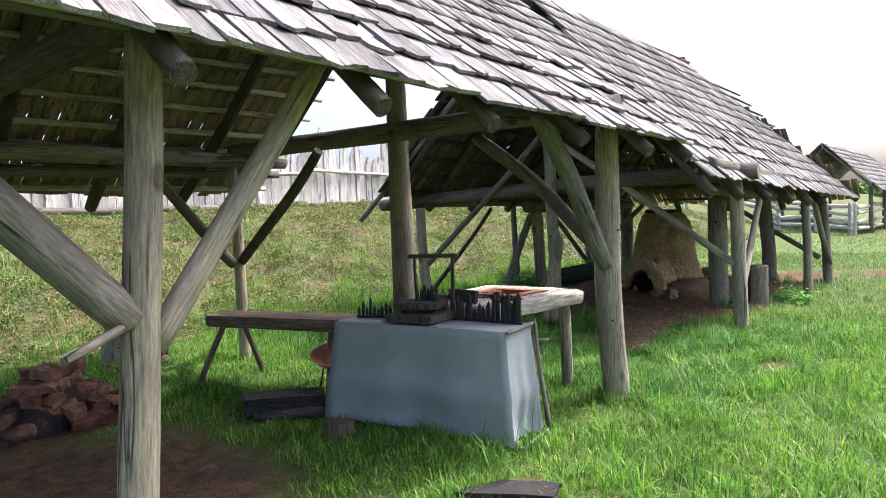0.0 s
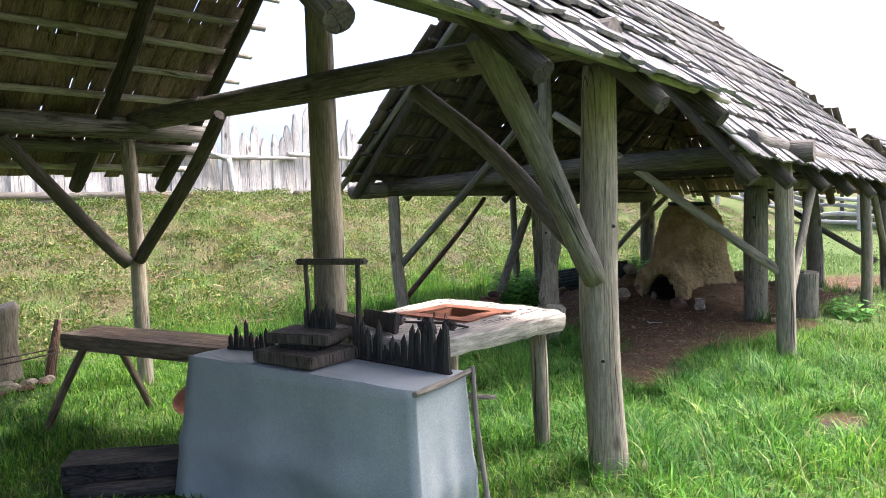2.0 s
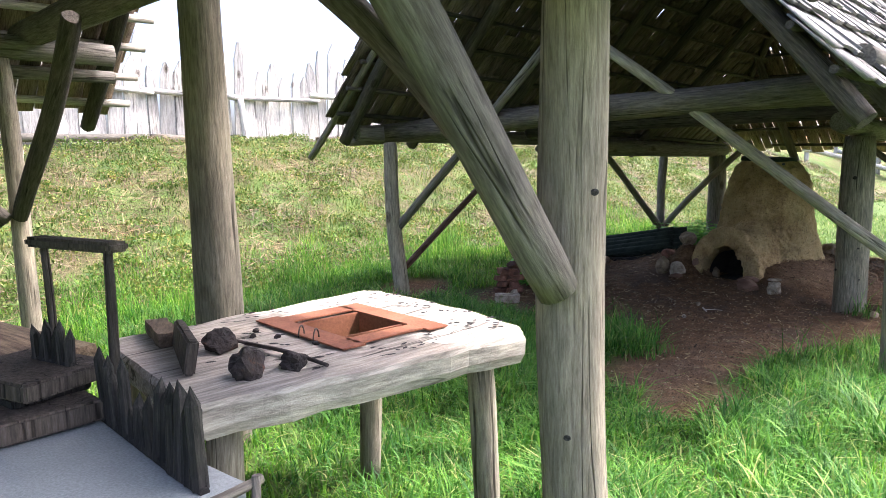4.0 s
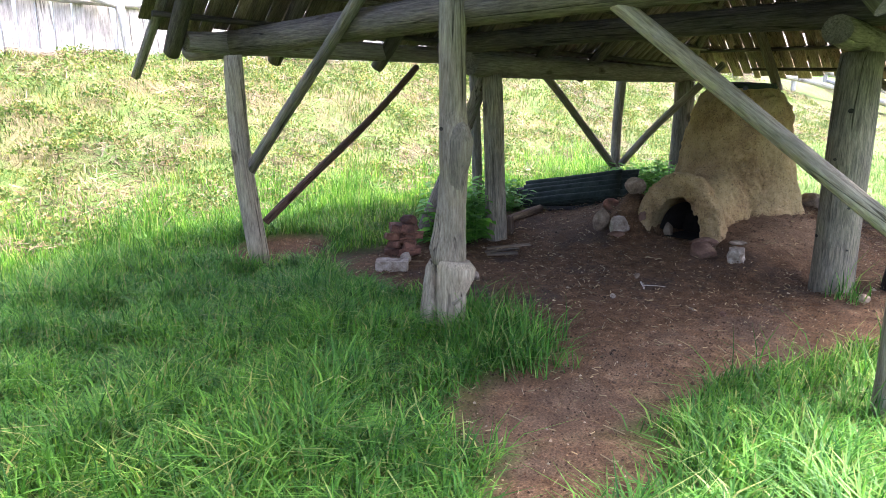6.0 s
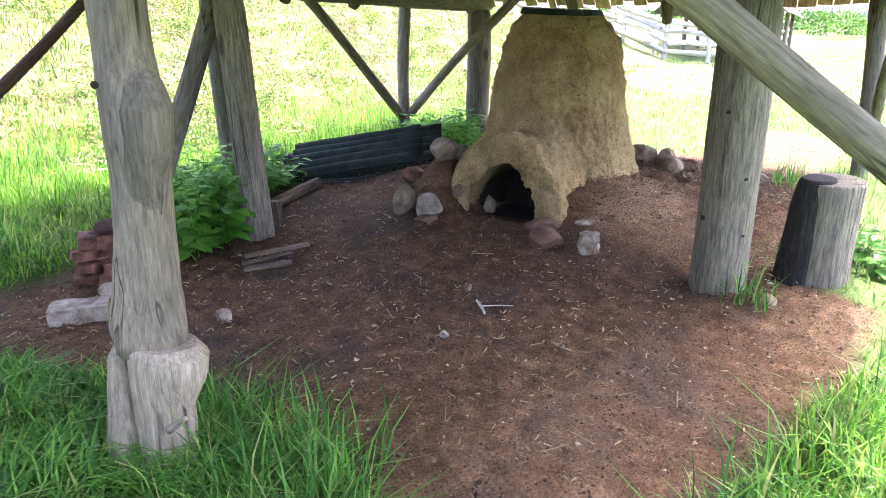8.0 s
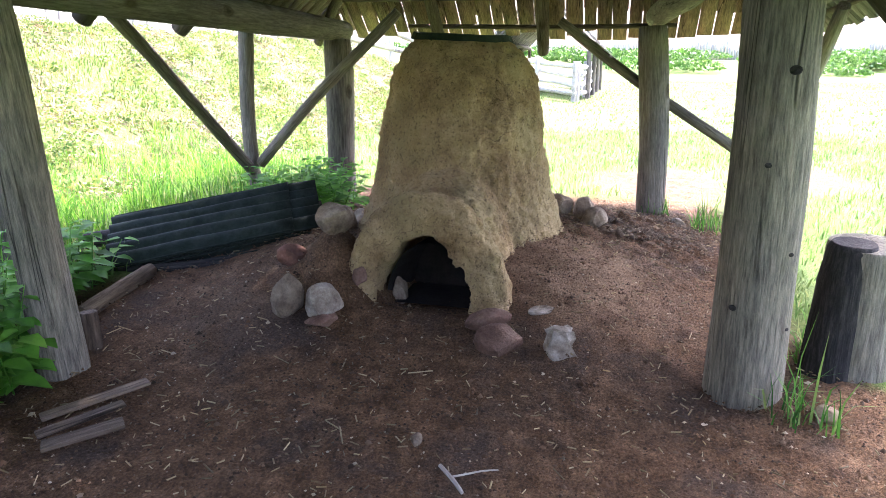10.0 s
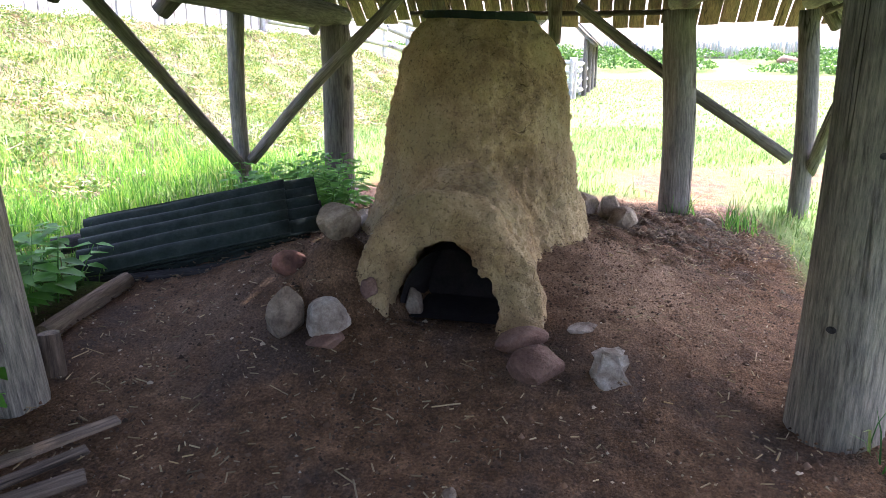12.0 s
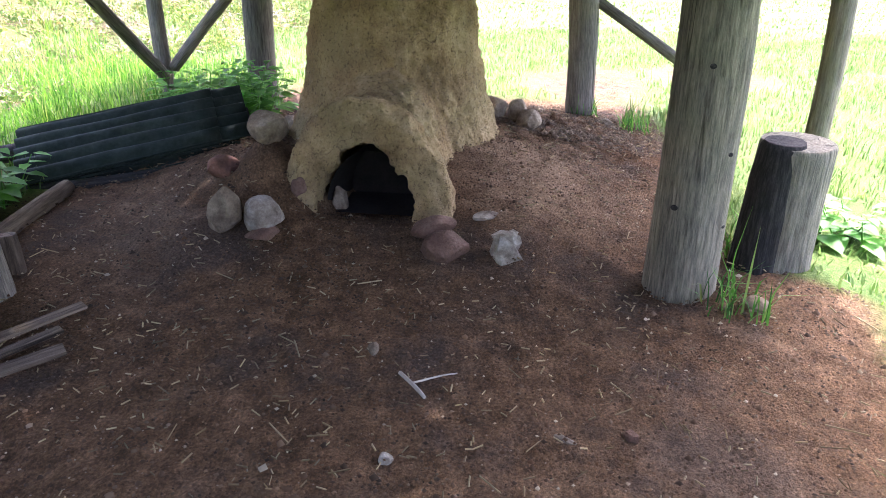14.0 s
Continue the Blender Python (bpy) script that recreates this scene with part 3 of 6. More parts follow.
# the near shed: open on all sides, gable at its far end
shed = thing("timber_shed", (0.4, 1.8, 0), "open weathered log shed with a steep grey shingle roof", "shed")
E0, E1 = (-3.6, -0.58, 2.17), (4.60, -0.56, 1.91)
RIDGE = (0.0, 1.8, 4.15)
fm, fl, fr = shingled("shingles", E0, E1, RIDGE, shed, singles=(4, 3.2, 8.6), seed=3)
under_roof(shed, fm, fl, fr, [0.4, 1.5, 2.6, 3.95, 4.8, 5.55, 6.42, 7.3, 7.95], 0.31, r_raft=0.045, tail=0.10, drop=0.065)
bm_, bl_, br_ = shingled("shingles", (4.02, 4.75, 1.82), (-3.6, 4.75, 1.82), (0, 1.8, 4.15), shed, material=W_UNDER, seed=4, ragged=0.04)
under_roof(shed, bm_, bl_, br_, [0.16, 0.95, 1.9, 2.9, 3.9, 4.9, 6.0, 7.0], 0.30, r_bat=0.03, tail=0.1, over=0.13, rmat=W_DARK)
log("ridge_pole", (-3.6, 1.8, 4.0), (4.5, 1.8, 4.0), 0.07, 0.07, W_BEAM, shed)
log("post", (0.262, -0.15, -0.1), (0.426, -0.15, 2.15), 0.074, 0.066, W_POST, shed, 0.015)
log("post", (3.98, -0.14, -0.1), (3.88, -0.16, 2.08), 0.108, 0.085, W_POST, shed, 0.02, rough=0.09)
log("post", (3.20, 3.76, -0.1), (3.14, 3.74, 2.03), 0.062, 0.055, W_POST, shed, 0.015)
log("post", (3.72, 1.86, -0.1), (3.60, 1.76, 4.1), 0.115, 0.075, W_POST, shed, 0.03, label="tall ridge post bleached grey")
log("post", (-2.4, -0.15, -0.1), (-2.4, -0.15, 2.2), 0.09, 0.08, W_POST, shed, 0.02)
log("post", (-0.9, 3.74, -0.1), (-0.9, 3.74, 2.05), 0.07, 0.06, W_POST, shed, 0.02)
log("wall_plate", (-3.5, -0.17, 2.27), (4.55, -0.17, 2.13), 0.08, 0.075, W_BEAM, shed, 0.03)
log("wall_plate", (-3.5, 3.74, 2.10), (3.80, 3.74, 2.10), 0.085, 0.075, W_BEAM, shed, 0.03)
log("wall_plate", (-3.5, 3.95, 1.98), (3.86, 3.95, 1.98), 0.05, 0.045, W_BEAM, shed, 0.03)
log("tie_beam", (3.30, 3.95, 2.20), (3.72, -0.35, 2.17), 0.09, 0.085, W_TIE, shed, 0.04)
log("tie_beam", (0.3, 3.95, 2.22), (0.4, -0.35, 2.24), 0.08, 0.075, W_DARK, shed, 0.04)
log("brace", (3.825, -0.165, 1.03), (3.02, -0.13, 2.10), 0.064, 0.064, W_BEAM, shed, 0.02)
log("brace", (3.87, -0.04, 1.20), (3.63, 0.86, 2.08), 0.056, 0.054, W_TIE, shed, 0.03)
log("brace", (0.31, -0.16, 1.12), (-0.75, -0.14, 2.27), 0.076, 0.075, W_BEAM, shed, 0.02)
log("brace", (0.405, -0.12, 1.0), (1.25, -0.14, 2.2), 0.05, 0.05, W_POST, shed, 0.015)
log("peg", (0.28, -0.20, 1.11), (0.02, -0.36, 1.05), 0.018, 0.016, W_BEAM, shed, 0.0, seg=8)
log("brace", (3.10, 3.72, 1.02), (2.26, 3.72, 2.0), 0.055, 0.05, W_TIE, shed, 0.02)
log("brace", (3.17, 3.68, 1.05), (3.28, 2.46, 2.09), 0.052, 0.048, W_DARK, shed, 0.02)

# the far shed: hipped at its far end, over the clay kiln
hall = thing("kiln_shed", (9.5, 2.2, 0), "open log shed with a mossy shingle roof over a clay kiln", "shed")
F0, F1 = (5.95, -0.12, 1.73), (13.3, -0.02, 1.46)
RZ, RY = 3.95, 2.08
HIP = 10.9


def front_trim(s, z):
    return s < 7.35 - max(0.0, z + 0.2) * (7.35 - (HIP - 5.95)) / 3.25 + 0.12


def back_trim(s, z):
    return s > max(0.0, z + 0.2) * (13.3 - HIP) / 3.25 - 0.12


m2, l2, r2 = shingled("shingles", F0, F1, (9, RY, RZ), hall, singles=(5, 0.0, 4.2), trim=front_trim, seed=5)
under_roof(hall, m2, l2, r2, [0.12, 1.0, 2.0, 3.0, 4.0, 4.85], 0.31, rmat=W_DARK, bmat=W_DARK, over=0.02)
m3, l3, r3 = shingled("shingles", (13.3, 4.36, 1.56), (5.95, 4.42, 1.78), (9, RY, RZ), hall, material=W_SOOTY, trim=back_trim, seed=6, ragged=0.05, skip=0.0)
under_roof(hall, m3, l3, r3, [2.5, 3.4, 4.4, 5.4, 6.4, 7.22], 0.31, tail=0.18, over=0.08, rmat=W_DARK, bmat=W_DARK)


def hip_trim(s, z):
    k = max(0.0, z + 0.33) / 3.2 * 2.4
    lap = 0.25 if z > 2.8 else 0.1
    return k - lap < s < 4.8 - k + lap and z < 3.4


m4, l4, r4 = shingled("shingles", (13.3, -0.2, 1.49), (13.3, 4.6, 1.53), (HIP, 2.2, RZ), hall, material=W_HIP, trim=hip_trim, seed=7, ragged=0.07, gap=0.30, slit=0.004)
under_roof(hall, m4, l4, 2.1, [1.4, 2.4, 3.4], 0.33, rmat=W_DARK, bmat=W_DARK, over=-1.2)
log("ridge_pole", (5.85, RY, RZ - 0.16), (HIP, RY, RZ - 0.16), 0.065, 0.06, W_DARK, hall)
log("hip_rafter", (13.2, -0.05, 1.42), (HIP, RY, RZ - 0.15), 0.05, 0.05, W_DARK, hall)
log("hip_rafter", (13.2, 4.5, 1.42), (HIP, RY, RZ - 0.15), 0.05, 0.05, W_DARK, hall)
log("post", (7.33, 0.03, -0.1), (7.22, 0.03, 1.72), 0.082, 0.075, W_POST, hall, 0.015)
log("post", (6.50, 4.12, 0.0), (6.40, 4.16, 1.56), 0.078, 0.07, W_POST, hall, 0.02)
log("post", (8.52, 3.5, -0.1), (8.44, 3.53, 1.45), 0.095, 0.085, W_GREEN, hall, 0.01)
log("post", (8.97, 0.87, -0.1), (9.02, 0.88, 1.55), 0.135, 0.125, W_GREEN, hall, 0.01, label="thick grey-green post with knots")
log("post", (11.62, 4.42, 0.1), (11.57, 4.37, 1.58), 0.06, 0.062, W_BEAM, hall, 0.015)
log("post", (12.12, 3.82, 0.1), (12.06, 3.80, 1.42), 0.13, 0.12, W_BEAM, hall, 0.01)
log("post", (12.25, 1.13, 0.0), (12.25, 1.22, 1.5), 0.12, 0.115, W_BEAM, hall, 0.01)
log("post", (12.38, 0.225, -0.1), (12.42, 0.33, 1.5), 0.075, 0.07, W_BEAM, hall, 0.02)
log("post", (10.2, 0.03, -0.1), (10.2, 0.05, 1.55), 0.062, 0.058, W_POST, hall, 0.015)
log("post", (9.30, 4.55, 0.0), (9.15, 4.50, 1.6), 0.055, 0.05, W_BEAM, hall, 0.02)
log("tie_beam", (6.42, 4.95, 1.63), (7.22, -0.22, 1.80), 0.095, 0.10, W_TIE, hall, 0.03)
log("wall_plate", (6.3, -0.02, 1.86), (13.0, 0.2, 1.60), 0.08, 0.07, W_BEAM, hall, 0.03)
log("wall_plate", (6.15, 4.35, 1.66), (13.0, 4.42, 1.52), 0.08, 0.07, W_BEAM, hall, 0.03)
log("beam", (8.15, 3.5, 1.53), (12.35, 3.84, 1.50), 0.10, 0.09, W_BEAM, hall, 0.03)
log("beam", (8.5, 0.86, 1.66), (12.8, 1.2, 1.60), 0.09, 0.09, W_BEAM, hall, 0.03)
log("beam", (9.1, 0.3, 1.80), (8.55, 4.3, 1.70), 0.09, 0.085, W_DARK, hall, 0.03)
log("brace", (7.25, 0.0, 0.72), (6.73, 2.05, 2.32), 0.042, 0.040, W_POST, hall, 0.02)
log("brace", (6.46, 4.2, 0.66), (6.70, 2.2, 2.46), 0.042, 0.038, W_BEAM, hall, 0.02)
log("brace", (6.62, 4.22, 0.30), (8.22, 4.27, 1.52), 0.035, 0.03, W_RED, hall, 0.04)
log("brace", (8.0, 3.92, 0.1), (8.46, 3.62, 1.45), 0.065, 0.055, W_BEAM, hall, 0.06)
log("brace", (11.55, 4.38, 0.34), (10.0, 4.43, 1.61), 0.045, 0.042, W_BEAM, hall, 0.02)
log("brace", (11.60, 4.34, 0.40), (11.62, 3.1, 1.60), 0.045, 0.042, W_BEAM, hall, 0.02)
log("brace", (12.33, 0.36, 0.45), (12.3, 1.95, 1.55), 0.045, 0.04, W_BEAM, hall, 0.02)
log("brace", (12.38, 0.20, 0.35), (11.15, 0.18, 1.55), 0.045, 0.04, W_BEAM, hall, 0.02)
log("brace", (7.40, 0.04, 0.40), (8.40, 0.08, 1.70), 0.042, 0.036, W_POST, hall, 0.02)
log("pole", (5.97, 4.95, 1.42), (6.0, 2.2, 3.65), 0.035, 0.03, W_BEAM, hall, 0.02)


def knot(parent, x, y, z, way, size, name="knot"):
    """A dark knot or peg hole in a post's surface, facing way."""
    bm = bmesh.new()
    bmesh.ops.create_uvsphere(bm, u_segments=12, v_segments=8, radius=size)
    for v in bm.verts:
        v.co.z *= 0.16
        v.co.x *= 1.25
    d = Vector(way).normalized()
    return part(name, bm, W_CHAR, parent, "", Matrix.Translation((x, y, z)) @ d.to_track_quat("Z", "Y").to_matrix().to_4x4(), smooth=True)


knot(shed, 3.875, -0.243, 1.29, (-0.45, -0.9, 0), 0.0097, "peg_hole")
knot(shed, 3.83, -0.20, 0.62, (-0.8, -0.6, 0), 0.0084)
knot(shed, 3.50, -0.215, 1.50, (-0.3, -0.9, 0.3), 0.0130)
knot(hall, 8.865, 0.85, 1.20, (-1, 0.05, 0), 0.0156)
knot(hall, 8.845, 0.90, 0.90, (-1, 0.2, 0), 0.0091)
knot(hall, 8.87, 0.79, 0.60, (-0.9, -0.4, 0), 0.0078, "nail_hole")
knot(hall, 8.88, 0.77, 0.33, (-0.8, -0.5, 0), 0.0065, "nail_hole")
knot(hall, 8.86, 0.955, 0.40, (-0.9, 0.5, 0), 0.0111)
knot(hall, 6.91, 0.60, 1.335, (-0.95, 0.1, 0.2), 0.0091, "peg_hole")
knot(hall, 6.79, 1.30, 1.90, (-0.95, 0.1, 0.2), 0.0084, "peg_hole")


def worn_post_bm(rings, seed, flat=0.0, facets=0.10):
    """An old gnarled timber from rings of (x, y, z, radius): weathered grooves, lumps and a slightly tilted cut at either end."""
    bm = bmesh.new()
    rng = random.Random(seed)
    off = Vector((rng.uniform(-9, 9), rng.uniform(-9, 9), rng.uniform(-9, 9)))
    seg, fine = 28, []
    for (x0, y0, z0, r0), (x1, y1, z1, r1) in zip(rings, rings[1:]):
        n = max(2, int(abs(z1 - z0) / 0.035))
        for k in range(n):
            f = k / n
            g = f * f * (3 - 2 * f)
            fine.append((x0 + (x1 - x0) * f, y0 + (y1 - y0) * f, z0 + (z1 - z0) * f, r0 + (r1 - r0) * g))
    fine.append(rings[-1])
    loops = []
    for x, y, z, r in fine:
        loop = []
        for k in range(seg):
            a = 2 * math.pi * k / seg
            c, d = math.cos(a), math.sin(a)
            lump = noise.noise(Vector((c * 0.9, d * 0.9, z * 2.2)) + off)
            groove = noise.noise(Vector((c * 5.5, d * 5.5, z * 1.3)) + off)
            rr = r * (1 + facets * lump + 0.5 * facets * groove)
            loop.append(bm.verts.new((x + rr * c, y + rr * d, z + flat * c)))
        loops.append(loop)
    for ra, rb in zip(loops, loops[1:]):
        for k in range(seg):
            bm.faces.new((ra[k], ra[(k + 1) % seg], rb[(k + 1) % seg], rb[k])).smooth = True
    bm.faces.new(loops[0][::-1])
    bm.faces.new(loops[-1])
    return bm


part("post", worn_post_bm([(6.675, 2.105, 0.375, 0.098), (6.685, 2.13, 0.45, 0.108), (6.70, 2.13, 0.56, 0.094), (6.71, 2.12, 0.72, 0.083), (6.715, 2.11, 0.88, 0.081), (6.715, 2.105, 0.98, 0.087), (6.72, 2.12, 1.10, 0.082), (6.73, 2.14, 1.22, 0.075), (6.735, 2.15, 1.5, 0.074), (6.74, 2.17, 2.4, 0.068), (6.74, 2.17, 3.65, 0.060)], 3, 0.008), W_POST, hall, "knotty grey ridge post spliced onto a stub")
part("burl", worn_post_bm([(6.70, 2.10, 0.70, 0.05), (6.70, 2.085, 0.85, 0.066), (6.708, 2.07, 0.96, 0.074), (6.715, 2.06, 1.05, 0.072), (6.72, 2.07, 1.12, 0.055), (6.73, 2.11, 1.18, 0.03)], 8, 0.0, 0.14), W_POST, hall)
part("post_stub", worn_post_bm([(6.63, 2.055, -0.1, 0.078), (6.64, 2.06, 0.06, 0.08), (6.65, 2.065, 0.20, 0.084), (6.675, 2.055, 0.29, 0.108), (6.685, 2.055, 0.345, 0.112), (6.68, 2.07, 0.385, 0.095)], 5, -0.012, 0.16), W_POST, hall, "weathered oak stub with a split knob")
part("post_stub", worn_post_bm([(6.60, 2.19, -0.1, 0.062), (6.605, 2.185, 0.08, 0.062), (6.62, 2.195, 0.22, 0.052), (6.635, 2.20, 0.33, 0.046), (6.645, 2.195, 0.375, 0.03)], 6, 0.0, 0.12), W_POST, hall)
log("splinter", (6.60, 1.99, 0.16), (6.63, 1.945, 0.20), 0.014, 0.008, W_POST, hall, 0.0, rough=0.2, seg=8)
knot(hall, 6.60, 2.09, 1.12, (-0.9, -0.3, 0), 0.0104)

# ---- clay kiln ----
def kiln_bm():
    bm = bmesh.new()
    prof = [(0.0, 0.72), (0.12, 0.67), (0.22, 0.615), (0.33, 0.575), (0.45, 0.54), (0.60, 0.505), (0.83, 0.475), (1.0, 0.445), (1.12, 0.41), (1.20, 0.37), (1.26, 0.325), (1.30, 0.29)]
    seg, rings = 40, []
    for z, r in prof:
        ring = []
        for k in range(seg):
            a = 2 * math.pi * k / seg
            q = 1 + 0.035 * noise.noise(Vector((math.cos(a), math.sin(a), z * 2)) * 1.4)
            ring.append(bm.verts.new((10.48 + r * q * 0.98 * math.cos(a), 2.315 + r * q * math.sin(a), z + 0.05)))
        rings.append(ring)
    for ra, rb in zip(rings, rings[1:]):
        for k in range(seg):
            bm.faces.new((ra[k], ra[(k + 1) % seg], rb[(k + 1) % seg], rb[k]))
    bm.faces.new(rings[0][::-1])
    bm.faces.new(rings[-1])
    # the stoke hole: a clay arch that runs back into the body
    n, secs = 18, []
    for x, wo, ho, wi, hi in ((9.25, 0.345, 0.50, 0.235, 0.355), (9.28, 0.40, 0.565, 0.235, 0.36), (9.39, 0.405, 0.575, 0.24, 0.36), (9.46, 0.315, 0.475, 0.24, 0.36), (9.62, 0.325, 0.49, 0.23, 0.36), (9.80, 0.36, 0.53, 0.23, 0.36), (9.95, 0.37, 0.585, 0.22, 0.34), (10.08, 0.35, 0.64, 0.22, 0.33)):
        sec = []
        for w, h, sgn in ((wo, ho, 1), (wi, hi, -1)):
            for k in range(n + 1):
                a = math.pi * (k / n if sgn > 0 else 1 - k / n)
                c, s = math.cos(a), math.sin(a)
                e = 0.85 if sgn < 0 else 0.88 if c > 0 else 1.0
                y = w * math.copysign(abs(c) ** e, c)
                if sgn > 0:
                    y *= 1 + (0.05 if c < 0 else 0.02) * (1 - s) ** 2
                jag = 0.0 if sgn > 0 else 0.11 * noise.noise(Vector((c * 4.5, s * 4.5, 4.0 + 0.4 * x)))
                sec.append(bm.verts.new((x + 0.11 * s * (10.1 - x), 2.22 + y * (1 + jag) + 0.09 * max(0, x - 9.4), 0.08 + (h + 0.6 * jag) * s)))
        secs.append(sec)
    for sa, sb in zip(secs, secs[1:]):
        for k in range(len(sa)):
            j = (k + 1) % len(sa)
            bm.faces.new((sa[k], sa[j], sb[j], sb[k]))
    for sec, flip in ((secs[0], False), (secs[-1], True)):
        for k in range(n):
            f = (sec[k], sec[k + 1], sec[2 * n - k], sec[2 * n + 1 - k])
            bm.faces.new(f[::-1] if flip else f)
    return bm


kiln = thing("clay_kiln", (10.3, 2.3, 0.1), "tall domed clay kiln with a low arched stoke hole", "kiln")
body = part("kiln_body", kiln_bm(), M_CLAY, kiln, smooth=True)
rm = body.modifiers.new("merge", "REMESH")
rm.mode, rm.voxel_size, rm.use_smooth_shade = "VOXEL", 0.012, True
sm = body.modifiers.new("soften", "SMOOTH")
sm.factor, sm.iterations = 0.5, 3
tx = bpy.data.textures.new("clay_lumps", "CLOUDS")
tx.noise_scale, tx.noise_depth = 0.16, 3
dp = body.modifiers.new("lumps", "DISPLACE")
dp.texture, dp.strength, dp.mid_level, dp.texture_coords = tx, 0.055, 0.5, "GLOBAL"
tx2 = bpy.data.textures.new("clay_crumbs", "CLOUDS")
tx2.noise_scale, tx2.noise_depth = 0.045, 5
dp2 = body.modifiers.new("crumbs", "DISPLACE")
dp2.texture, dp2.strength, dp2.mid_level, dp2.texture_coords = tx2, 0.045, 0.5, "GLOBAL"
lid = bmesh.new()
bmesh.ops.create_cone(lid, cap_ends=True, segments=28, radius1=0.30, radius2=0.285, depth=0.035)
for v in lid.verts:
    v.co.z += 0.012 * noise.noise(v.co * 6)
part("lid", lid, M_TUBE, kiln, "black sheet lid over the kiln's mouth", pose(10.46, 2.315, 1.365, 3, -2, 0))
# liner with a closed back, added so the stoke hole looks unlit inside
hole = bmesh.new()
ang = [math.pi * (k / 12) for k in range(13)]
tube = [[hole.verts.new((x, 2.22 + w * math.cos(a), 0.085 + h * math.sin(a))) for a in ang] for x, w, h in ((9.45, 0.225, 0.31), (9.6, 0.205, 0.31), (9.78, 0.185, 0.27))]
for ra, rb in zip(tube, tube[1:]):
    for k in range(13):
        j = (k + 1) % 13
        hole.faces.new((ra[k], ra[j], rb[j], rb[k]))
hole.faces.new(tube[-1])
part("sooty_lining", hole, M_SOOT_SHADE, kiln, "soot-black lining that paints the darkness inside the stoke hole")

# ---- palisade, fences, the distance ----
def pale_mesh(seed, w, h, th=0.045):
    """A split pale with a hewn point, length along z."""
    rng = random.Random(seed)
    bm = bmesh.new()
    pk = rng.uniform(-0.25, 0.25)
    prof = [(-0.5, 0.0), (0.5, 0.0), (0.5 + rng.uniform(-0.05, 0.03), 0.45), (0.47, 0.86 + rng.uniform(-0.03, 0.03)), (pk + 0.08, 1.0), (pk - 0.08, 0.995), (-0.47, 0.87 + rng.uniform(-0.04, 0.03)), (-0.5 + rng.uniform(-0.03, 0.05), 0.5)]
    fr = [bm.verts.new((a * w, -th * (0.5 + 0.3 * math.cos(a * 3)), b * h)) for a, b in prof]
    bk = [bm.verts.new((a * w, th * 0.5, b * h)) for a, b in prof]
    bm.faces.new(fr)
    bm.faces.new(bk[::-1])
    for k in range(len(prof)):
        j = (k + 1) % len(prof)
        bm.faces.new((fr[k], bk[k], bk[j], fr[j]))
    return mesh_of("pale", bm, W_PALE)


PY = 10.2
palisade = thing("palisade", (6.0, PY, 1.75), "tall bleached palisade of pointed split pales on a bank", "palisade")
PALES = [pale_mesh(s, 0.15 + 0.02 * (s % 5), h) for s, h in enumerate((1.15, 1.3, 1.42, 1.55, 1.2, 1.7, 1.8, 1.65, 1.35, 1.75))]
rng = random.Random(11)
x, tall = -9.0, 3
while x < 22.5:
    if tall <= 0:
        tall, high = rng.randint(2, 5), rng.random() < 0.45
    else:
        high = tall > 0 and (int(x * 0.9) % 2 == 0)
    tall -= 1
    pick = rng.choice((3, 5, 6, 7, 9)) if high else rng.choice((0, 1, 2, 4, 8))
    w = 0.15 + 0.02 * (pick % 5)
    part("pale", PALES[pick], None, palisade, "", Matrix.Translation((x + w / 2, PY + rng.uniform(-0.03, 0.03), 1.70)) @ pose(0, 0, 0, rng.uniform(-1, 1), rng.uniform(-2.2, 2.2), rng.uniform(-6, 6)) @ Matrix.Diagonal((rng.uniform(0.9, 1.1), 1, rng.uniform(0.93, 1.1), 1)))
    x += w + rng.uniform(0.0, 0.02)
for a in range(-9, 22, 3):
    log("rail", (a - 0.1, PY - 0.08, 2.52 + 0.08 * (a % 2)), (a + 3.1, PY - 0.09, 2.50 + 0.05 * (a % 3)), 0.045, 0.04, W_PALE, palisade, 0.02, seg=8)
    log("sill", (a, PY - 0.14, 1.78), (a + 2.9, PY - 0.14, 1.78), 0.07, 0.06, W_BEAM, palisade, 0.02, seg=8)
for a in (-4.5, 1.2, 7.5, 13.0, 18.5):
    log("stay_post", (a, PY - 0.35, 1.6), (a - 0.06, PY - 0.32, 2.45), 0.06, 0.055, W_PALE, palisade, 0.01, seg=10)
    log("stay", (a - 0.1, PY - 0.3, 2.45), (a - 0.95, PY - 0.14, 2.72), 0.05, 0.05, W_PALE, palisade, 0.01, seg=10)


def rail_fence(points, rails, label, seed):
    """Posts at the given places with rough rails nailed between them."""
    f = thing("rail_fence", (*points[0], float(ground_z(*points[0]))), label, "fence", "rail fences")
    r = random.Random(seed)
    for i, (px, py) in enumerate(points):
        z = float(ground_z(px, py))
        log("post", (px, py, z - 0.1), (px + r.uniform(-0.05, 0.05), py, z + rails[-1] + 0.18), 0.075, 0.07, W_PALE, f, 0.01, seg=9)
        if i + 1 < len(points):
            qx, qy = points[i + 1]
            qz = float(ground_z(qx, qy))
            for h in rails:
                log("rail", (px, py - 0.08, z + h + r.uniform(-0.05, 0.05)), (qx, qy - 0.08, qz + h + r.uniform(-0.05, 0.05)), 0.085, 0.07, W_PALE, f, 0.03, seg=8)
    return f


